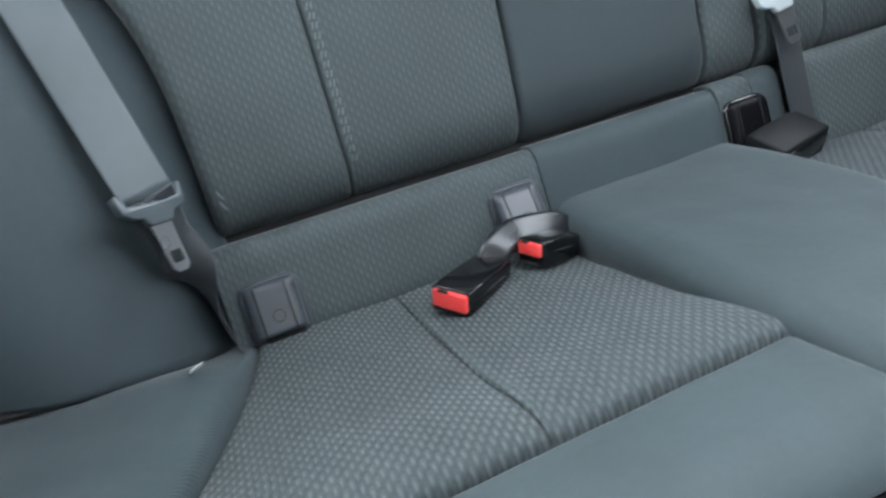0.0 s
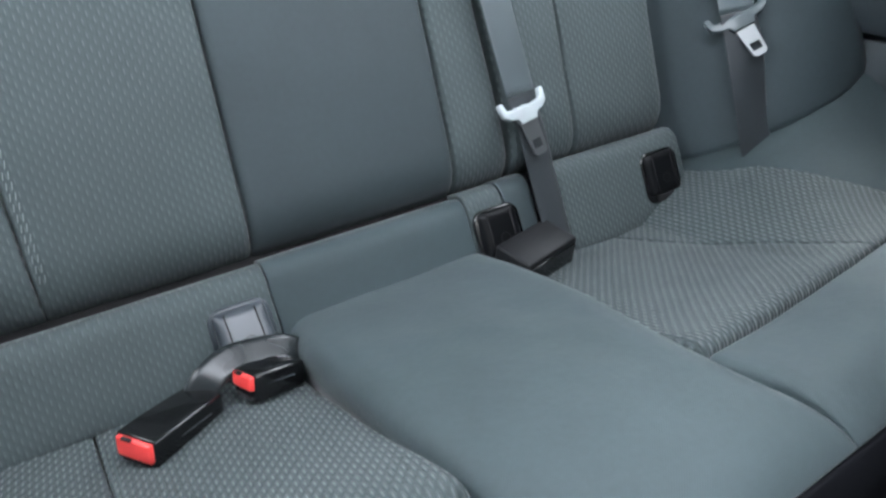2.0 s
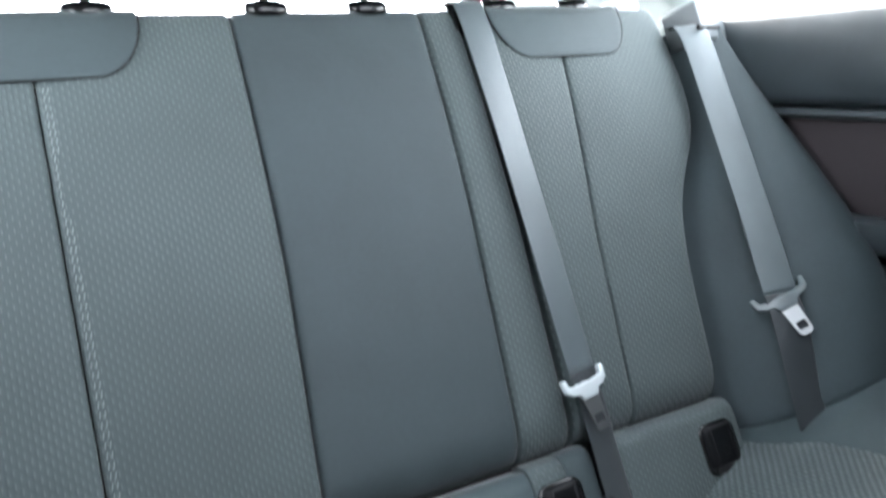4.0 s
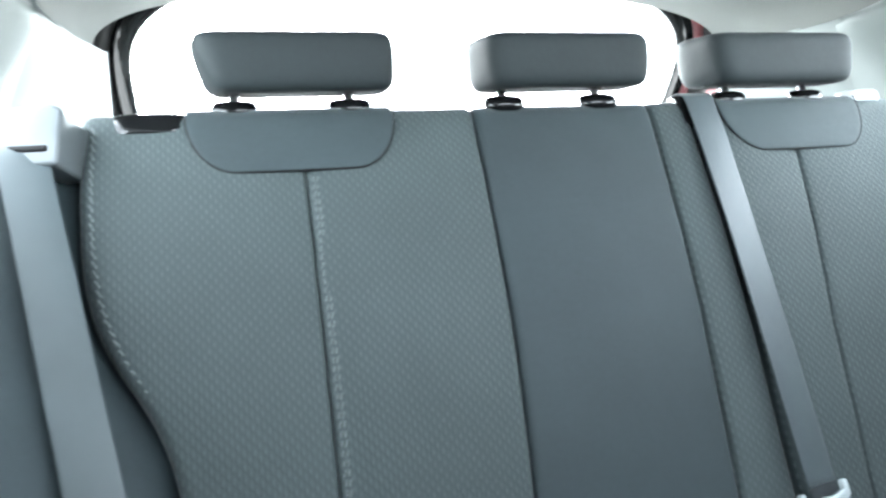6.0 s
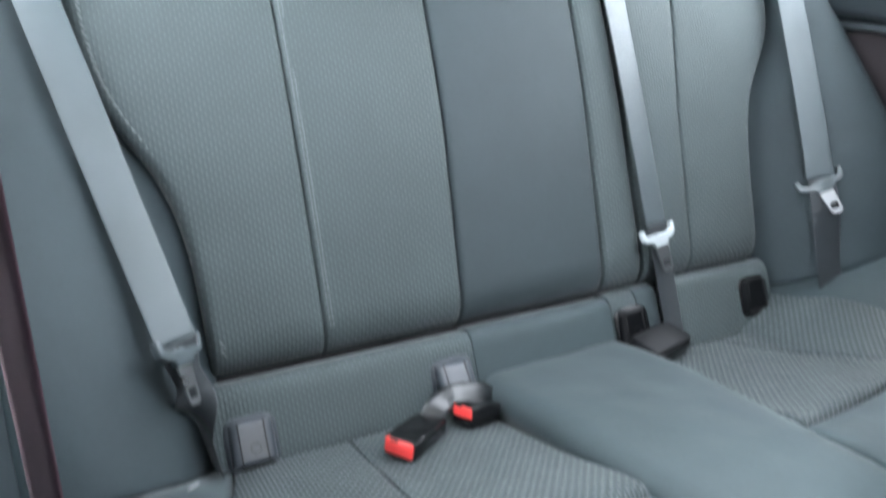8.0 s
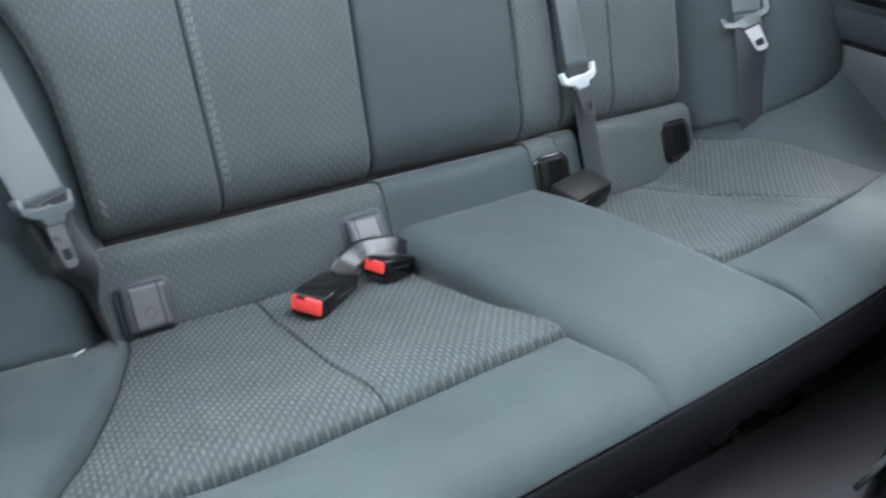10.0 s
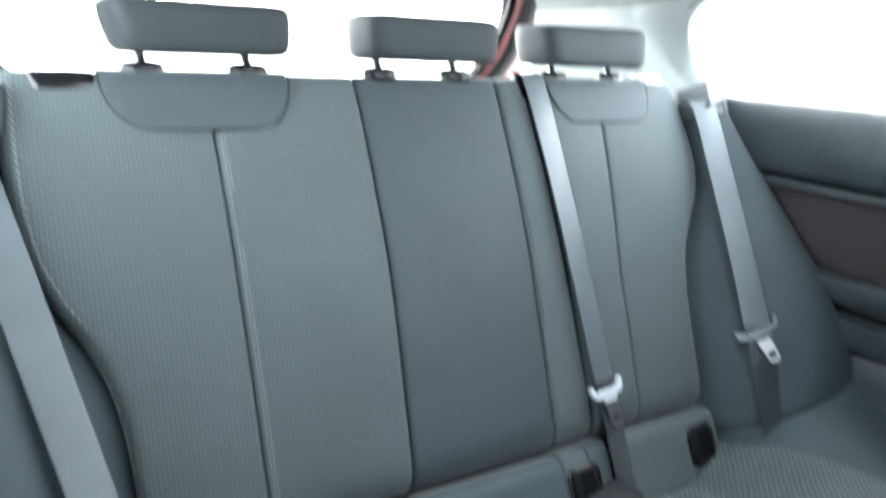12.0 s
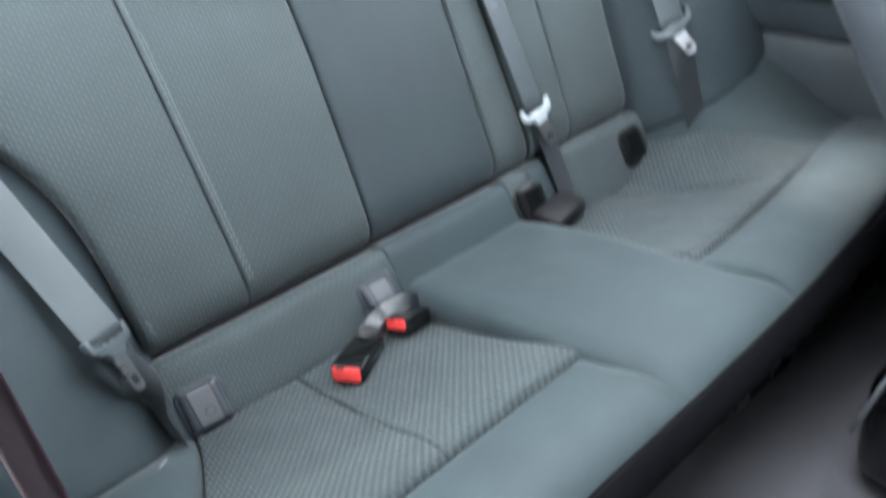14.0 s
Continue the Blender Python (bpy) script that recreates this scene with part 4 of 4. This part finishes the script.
# ---- seat belts ----
def tongue(ob, a, b, tip, mat, lab):
    """A belt tongue: slotted plastic handle between a and b, metal blade down to tip."""
    a, b, tip = Vector(a), Vector(b), Vector(tip)
    mid = (a + b) / 2
    across = (b - a).normalized()
    down = (tip - mid)
    down = (down - across * down.dot(across)).normalized()
    face = across.cross(down).normalized()
    if face.y > 0:
        face = -face
    m = Matrix((across, -down, across.cross(-down))).transposed().to_4x4()
    m.translation = mid
    w, reach = (b - a).length, (tip - mid).length
    hook = [(-0.50 * w, 0.008), (-0.49 * w, 0.0095), (-0.41 * w, 0.0095), (-0.375 * w, -0.0005), (-0.20 * w, -0.003), (-0.17 * w, -0.0005), (-0.08 * w, -0.003), (0.0, -0.001), (0.08 * w, -0.003), (0.20 * w, -0.003), (0.375 * w, -0.0005), (0.41 * w, 0.0095), (0.49 * w, 0.0095), (0.50 * w, 0.008), (0.47 * w, -0.007), (0.36 * w, -0.0125), (0.22 * w, -0.0145), (0.17 * w, -0.022), (-0.17 * w, -0.022), (-0.22 * w, -0.0145), (-0.36 * w, -0.0125), (-0.47 * w, -0.007)]
    place = lambda p, q, z: m @ Vector((p, q, z))
    handle = part("tongue", extrude_outline(hook, place, -0.005, 0.005, 0.0016), mat, ob, lab)
    e = -reach
    blade = bmesh.new()
    wid = 0.0095
    layer = [(-1.25 * wid, -0.020), (-wid, e + 0.004), (-wid + 0.004, e), (wid - 0.004, e), (wid, e + 0.004), (1.25 * wid, -0.020)]
    hole = [(-0.0065, e + 0.019), (-0.0065, e + 0.009), (-0.0055, e + 0.008), (0.0055, e + 0.008), (0.0065, e + 0.009), (0.0065, e + 0.019)]
    rings = []
    for z in (-0.0012, 0.0012):
        rings.append(([blade.verts.new(place(p, q, z)) for p, q in layer], [blade.verts.new(place(p, q, z)) for p, q in hole]))
    for o, h in rings:
        for i in range(6):
            j = (i + 1) % 6
            blade.faces.new((o[i], o[j], h[j], h[i]))
    for k in (0, 1):
        for i in range(6):
            j = (i + 1) % 6
            blade.faces.new((rings[0][k][i], rings[0][k][j], rings[1][k][j], rings[1][k][i]))
    part("blade", blade, STEEL, handle, "polished steel blade", flat=True)


def seat_belts():
    # centre belt, over the split in the backrest
    ob = thing("seat_belt", (0.224, 0.1, 0.35), "grey centre seat belt lying down the backrest, pale tongue", "seat belt", "rear seat belts")
    cs = [back(0.213, 0.588, -0.055), back(0.213, 0.606, -0.028), back(0.213, 0.602, 0.004), back(0.214, 0.565, 0.010), back(0.210, 0.40, 0.013), back(0.213, 0.25, 0.014), back(0.220, 0.086, 0.015), back(0.225, 0.045, 0.013), back(0.226, -0.02, 0.012), back(0.227, -0.07, 0.010), back(0.228, -0.13, 0.002)]
    part("webbing", band(cs[:7], [(1, 0, 0)] * 3 + [(1, 0.10, 0)] + [(0.975, 0.22, 0.0)] * 3, 0.047, 0.0016), BELT, ob, "grey woven webbing")
    part("lower_webbing", band([cs[6] + OUT * -0.001] + cs[7:], [(0.975, 0.22, 0.0)] * 4 + [(1, 0, 0)], 0.044, 0.0016), BELT_SHADED, ob, "folded-under webbing with shade painted into its grey")
    tongue(ob, (0.181, 0.006, 0.474), (0.244, 0.008, 0.484), (0.227, -0.020, 0.425), TONGUE_PLASTIC, "pale plastic tongue")
    slot = pillow(back, lambda s: 0.186, lambda s: 0.240, TOP - 0.045, TOP + 0.006, (0.005, 0.005, 0.005, 0.015), 0.02, 0.008, 0, 0.003)
    part("slot_frame", slot, BLACK_PLASTIC, ob, "black belt slot in the backrest top")
    # outer belts
    for sign, lab, a, b, tip, mid, end in (
        (-1, "grey seat belt hanging from the side outlet, twisted below its tongue", (-0.528, -0.082, 0.492), (-0.478, -0.030, 0.468), (-0.494, -0.088, 0.424), (-0.503, -0.052, 0.482), (-0.478, -0.056, 0.310)),
        (1, "grey seat belt hanging from the side outlet with grey tongue", (0.490, -0.008, 0.518), (0.557, -0.036, 0.551), (0.511, -0.062, 0.488), (0.523, -0.024, 0.538), (0.513, -0.093, 0.372))):
        ob = thing("seat_belt", (mid[0], 0.0, 0.35), lab, "seat belt", "rear seat belts")
        top = Vector((-0.600, 0.184, 0.893)) if sign < 0 else Vector((0.572, 0.186, 0.893))
        mid = Vector(mid)
        cs = [top + Vector((0, 0.03, 0.006)), top, top.lerp(mid, 0.3) + Vector((0, -0.004, 0)), top.lerp(mid, 0.7) + Vector((0, -0.004, 0)), mid, mid.lerp(Vector(end), 0.25) + Vector((0, -0.004, 0)), mid.lerp(Vector(end), 0.7), Vector(end)]
        side = Vector((1, 0.15, -0.1)) if sign < 0 else Vector((1, -0.3, 0.1))
        low = Vector((1, -0.25 * sign, 0)) if sign > 0 else Vector((0.15, -0.95, 0.3))
        grip = (Vector(b) - Vector(a)).normalized()
        sides = [side, side, side, side.lerp(grip, 0.1), side.lerp(grip, 0.3), grip, low, low]
        part("webbing", band(cs[:5], sides[:5], 0.047, 0.0016), BELT, ob, "grey woven webbing")
        part("lower_webbing", band(cs[4:], sides[4:], 0.046, 0.0016), BELT_SHADED, ob, "webbing below the tongue with shade painted into its grey")
        tongue(ob, a, b, tip, TONGUE_DARK, "grey plastic tongue")
    # front belt hanging by the door opening
    ob = thing("front_seat_belt", (-0.608, -0.55, 0.10), "dark red-brown front seat belt hanging straight", "seat belt")
    cs = [(-0.605 + 0.022 * (z - 0.1), -0.530 - 0.06 * (z - 0.1), z) for z in (0.08, 0.4, 0.7, 1.0, 1.14)]
    part("webbing", band(cs, [(0.30, -0.95, 0)] * 5, 0.044, 0.0012), STRAP_DARK, ob, "dark red-brown webbing")
    part("anchor", rounded_box((0.022, 0.05, 0.05), 0.006, pose(-0.605, -0.512, 0.085), 3), BLACK_PLASTIC, ob, "black floor anchor")


seat_belts()


# ---- buckles ----
def buckle(at, yaw, tilt, turn, label, length, w0, h0, low=1.42):
    """A belt buckle lying on the bench: black shell with a red release button in its end."""
    ob = thing("belt_buckle", at, label, "belt buckle", "belt buckles")
    m = Matrix.Translation(at) @ Matrix.Rotation(yaw, 4, "Z") @ Matrix.Rotation(tilt, 4, "Y") @ Matrix.Rotation(turn, 4, "X")
    rows = []
    for x, kw, kh in ((0.0, 0.95, 0.93), (0.001, 1.0, 1.0), (length * 0.3, 1.01, 1.01), (length * 0.7, 0.96, 0.97), (length * 0.93, 0.90, 0.90), (length * 0.98, 0.86, 0.84), (length, 0.78, 0.72)):
        rows.append([m @ Vector((x, p, q)) for p, q in rounded_outline(2 * w0 * kw, 2 * h0 * kh, 0.0036, 4)])
    shell = sharp(part("shell", mesh_grid(rows, caps=True, wrap=True), BLACK_PLASTIC, ob, "black plastic shell"), 50)
    part("button", rounded_box((0.006, 1.78 * w0, low * h0), 0.0025, m @ pose(-0.0014, 0, (0.84 - low / 2) * h0), 3), RED_PLASTIC, shell, "red release button")
    part("notch", rounded_box((0.004, 0.5 * w0, 0.14 * h0), 0.0008, m @ pose(-0.0035, 0.30 * w0, 0.82 * h0), 2), BLACK_RUBBER, shell)
    part("tongue_slot", rounded_box((0.004, 1.45 * w0, 0.22 * h0), 0.001, m @ pose(-0.0005, 0, -0.78 * h0), 2), BLACK_RUBBER, shell)
    part("seam_line", rounded_box((length * 0.62, 0.0007, 0.0007), 0.0002, m @ pose(length * 0.45, -1.0 * w0, 0.15 * h0, 0, 0, -1), 1), GREY_PLASTIC, shell)
    return ob


loose = buckle((-0.2816, -0.1394, 0.3332), 0.621, 0.17, 0.0, "black belt buckle with red button lying on the ribbed cushion", 0.086, 0.0212, 0.0132)
part("strap", band([(-0.226, -0.098, 0.308), (-0.221, -0.093, 0.323), (-0.206, -0.087, 0.338), (-0.184, -0.079, 0.343), (-0.155, -0.074, 0.337), (-0.127, -0.072, 0.327), (-0.108, -0.076, 0.308)], [(0.9, -0.3, 0.2), (0.95, -0.2, 0.0), (0.7, -0.5, -0.4), (0.25, -0.75, -0.6), (-0.05, -0.8, -0.6), (-0.3, -0.75, -0.6), (-0.5, -0.6, -0.6)], 0.030, 0.0035), STRAP_GREY, loose, "stiff dark grey strap sleeve")
buckle((-0.1804, -0.1077, 0.3316), 0.28, 0.26, -0.175, "black belt buckle with red button half sunk beside the centre seat", 0.056, 0.0172, 0.0135, 1.05)
third = thing("belt_buckle", (0.18, -0.07, 0.33), "dark plastic buckle housing sunk beside the centre seat", "belt buckle", "belt buckles")
mh = Matrix.Translation((0.178, -0.066, 0.326)) @ Matrix.Rotation(radians(14), 4, "Z") @ Matrix.Rotation(radians(10), 4, "X")
part("shell", rounded_box((0.088, 0.050, 0.036), 0.0035, mh, 3), MATTE_DARK, third)
part("face", rounded_box((0.082, 0.006, 0.026), 0.002, mh @ pose(0, -0.0238, -0.003), 2), BLACK_PLASTIC, third, "black end face")

tag = part("cloth_tag", rounded_box((0.013, 0.002, 0.008), 0.0009, pose(-0.512, -0.131, 0.354, 40, 0, 30), 2), LABEL)
tagged(tag, "small white cloth tag sewn at the cushion edge", "label tag")


# ---- front seat ----
def front_seat():
    ob = thing("passenger_seat", (0.37, -0.72, 0.10), "grey cloth front seat seen from behind, upright", "car seat")
    def rear(x, v, h):
        # v runs up the backrest, h towards the bench
        z = 0.30 + v
        y = -0.685 + (z - 0.30) * 0.70 - 0.05 * step(0.47, 0.60, v)
        bow = 0.020 * (1 - ((x - 0.47) / 0.21) ** 2)
        return Vector((x, y + h + bow, z - h * 0.4))
    lo = table([(0.0, 0.190), (0.22, 0.196), (0.32, 0.207), (0.41, 0.228), (0.47, 0.262), (0.51, 0.278), (0.55, 0.310)])
    hi = lambda v: 0.92 - lo(v)
    part("backrest", pillow(rear, lo, hi, 0.0, 0.522, (0.045, 0.045, 0.03, 0.04), 0.09, 0.018, 0.006, 0, 0.002), SEAT_BACK, ob, "smooth grey cloth back")
    head = rounded_box((0.272, 0.105, 0.20), 0.048, pose(0.474, -0.350, 0.958, -10), 6)
    part("head_restraint", head, CUSHION, ob, "dark cloth head restraint")
    for dx in (-0.075, 0.075):
        part("post", rod([(0.474 + dx, -0.362, 0.78), (0.474 + dx, -0.352, 0.93)], 0.007, 10), CHROME, ob, "chrome post")
        part("collar", rounded_box((0.04, 0.03, 0.02), 0.006, pose(0.474 + dx, -0.360, 0.828), 3), GUIDE, ob, "pale plastic collar")
    part("cushion", rounded_box((0.48, 0.46, 0.16), 0.05, pose(0.37, -0.84, 0.30), 5), SMOOTH, ob)
    base = part("base", rounded_box((0.42, 0.44, 0.20), 0.05, pose(0.405, -0.765, 0.17), 5), BLACK_PLASTIC, ob, "black plastic seat base")
    part("trim_strip", rod([(0.203, -0.546, 0.16), (0.204, -0.556, 0.20), (0.207, -0.568, 0.25), (0.214, -0.582, 0.30)], 0.0035, 8), GUIDE, base, "pale trim strip")


front_seat()

# coat hook in the headliner
hook = thing("coat_hook", (0.540, 0.0, 1.195), "pale plastic coat hook on the headliner", "coat hook")
part("plate", rounded_box((0.020, 0.046, 0.010), 0.004, pose(0.543, 0.0, 1.206, 0, 25, 0), 3), PILLAR, hook)
part("finger", rounded_box((0.012, 0.036, 0.026), 0.005, pose(0.539, 0.0, 1.193, 0, 20, 0), 3), PILLAR, hook)


# ---- a parked car across the yard ----
def parked_car(at, heading):
    m = Matrix.Translation(at) @ Matrix.Rotation(heading, 4, "Z")
    car = thing("parked_car", at, "white hatchback parked across the yard outside", "car")

    def loft(profile, half, inset, bevel):
        """A side outline (x, z) swept across the car, narrower by inset towards its top."""
        zs = [z for x, z in profile]
        lo, hi = min(zs), max(zs)
        w = lambda z: half - inset * (z - lo) / (hi - lo)
        bm = bmesh.new()
        a = [bm.verts.new(m @ Vector((x, -w(z), z))) for x, z in profile]
        o = [bm.verts.new(m @ Vector((x, w(z), z))) for x, z in profile]
        bm.faces.new(a)
        bm.faces.new(o)
        for i in range(len(a)):
            j = (i + 1) % len(a)
            bm.faces.new((a[i], a[j], o[j], o[i]))
        bmesh.ops.recalc_face_normals(bm, faces=bm.faces)
        bmesh.ops.bevel(bm, geom=bm.edges[:], offset=bevel, segments=3, profile=0.5, affect="EDGES", clamp_overlap=True)
        return bm
    body = part("body", loft([(-2.02, 0.35), (2.0, 0.32), (2.06, 0.55), (1.95, 0.74), (1.0, 0.90), (-1.75, 0.95), (-2.0, 0.82), (-2.08, 0.55)], 0.86, 0.06, 0.06), CAR_WHITE, car, "white painted body")
    roof_part = part("cabin", loft([(-1.80, 0.93), (1.02, 0.89), (0.30, 1.36), (-0.30, 1.43), (-1.30, 1.40)], 0.80, 0.17, 0.05), CAR_WHITE, car)
    for side in (-1, 1):
        for pane in ([(-1.45, 0.97), (-0.42, 0.96), (-0.40, 1.30), (-1.22, 1.30)], [(-0.34, 0.96), (0.74, 0.95), (0.26, 1.29), (-0.32, 1.31)]):
            f = lambda p, q, w: m @ Vector((p, side * (0.80 - 0.17 * (q - 0.89) / 0.54 + w), q))
            part("window", extrude_outline(pane, f, -0.02, 0.006, 0.003), CAR_GLASS, roof_part, "dark tinted window")
        for wx in (-1.28, 1.30):
            ring = lambda r, y: [m @ Vector((wx + r * math.cos(2 * math.pi * i / 28), side * y, 0.31 + r * math.sin(2 * math.pi * i / 28))) for i in range(28)]
            wheel = part("wheel", mesh_grid([ring(0.22, 0.66), ring(0.29, 0.66), ring(0.31, 0.70), ring(0.31, 0.84), ring(0.29, 0.875), ring(0.21, 0.875)], wrap=True, caps=True), BLACK_RUBBER, car, "black tyre")
            part("rim", mesh_grid([ring(0.205, 0.80), ring(0.205, 0.878), ring(0.19, 0.88), ring(0.16, 0.862), ring(0.05, 0.868), ring(0.03, 0.875)], wrap=True, caps=True), GUIDE, wheel, "grey alloy rim")
            part("arch", mesh_grid([ring(0.36, 0.60), ring(0.36, 0.868)], wrap=True, caps=True), BLACK_RUBBER, car, "dark wheel arch")
    for side in (-1, 1):
        part("headlight", rounded_box((0.16, 0.34, 0.13), 0.04, m @ pose(1.94, side * 0.62, 0.68), 3), GLOSS_WHITE, car)
        part("tail_light", rounded_box((0.12, 0.26, 0.20), 0.04, m @ pose(-1.98, side * 0.68, 0.80), 3), RED_PLASTIC, car, "red tail light")


parked_car((10.2, 4.3, -0.62), math.atan2(-0.85, 0.53))
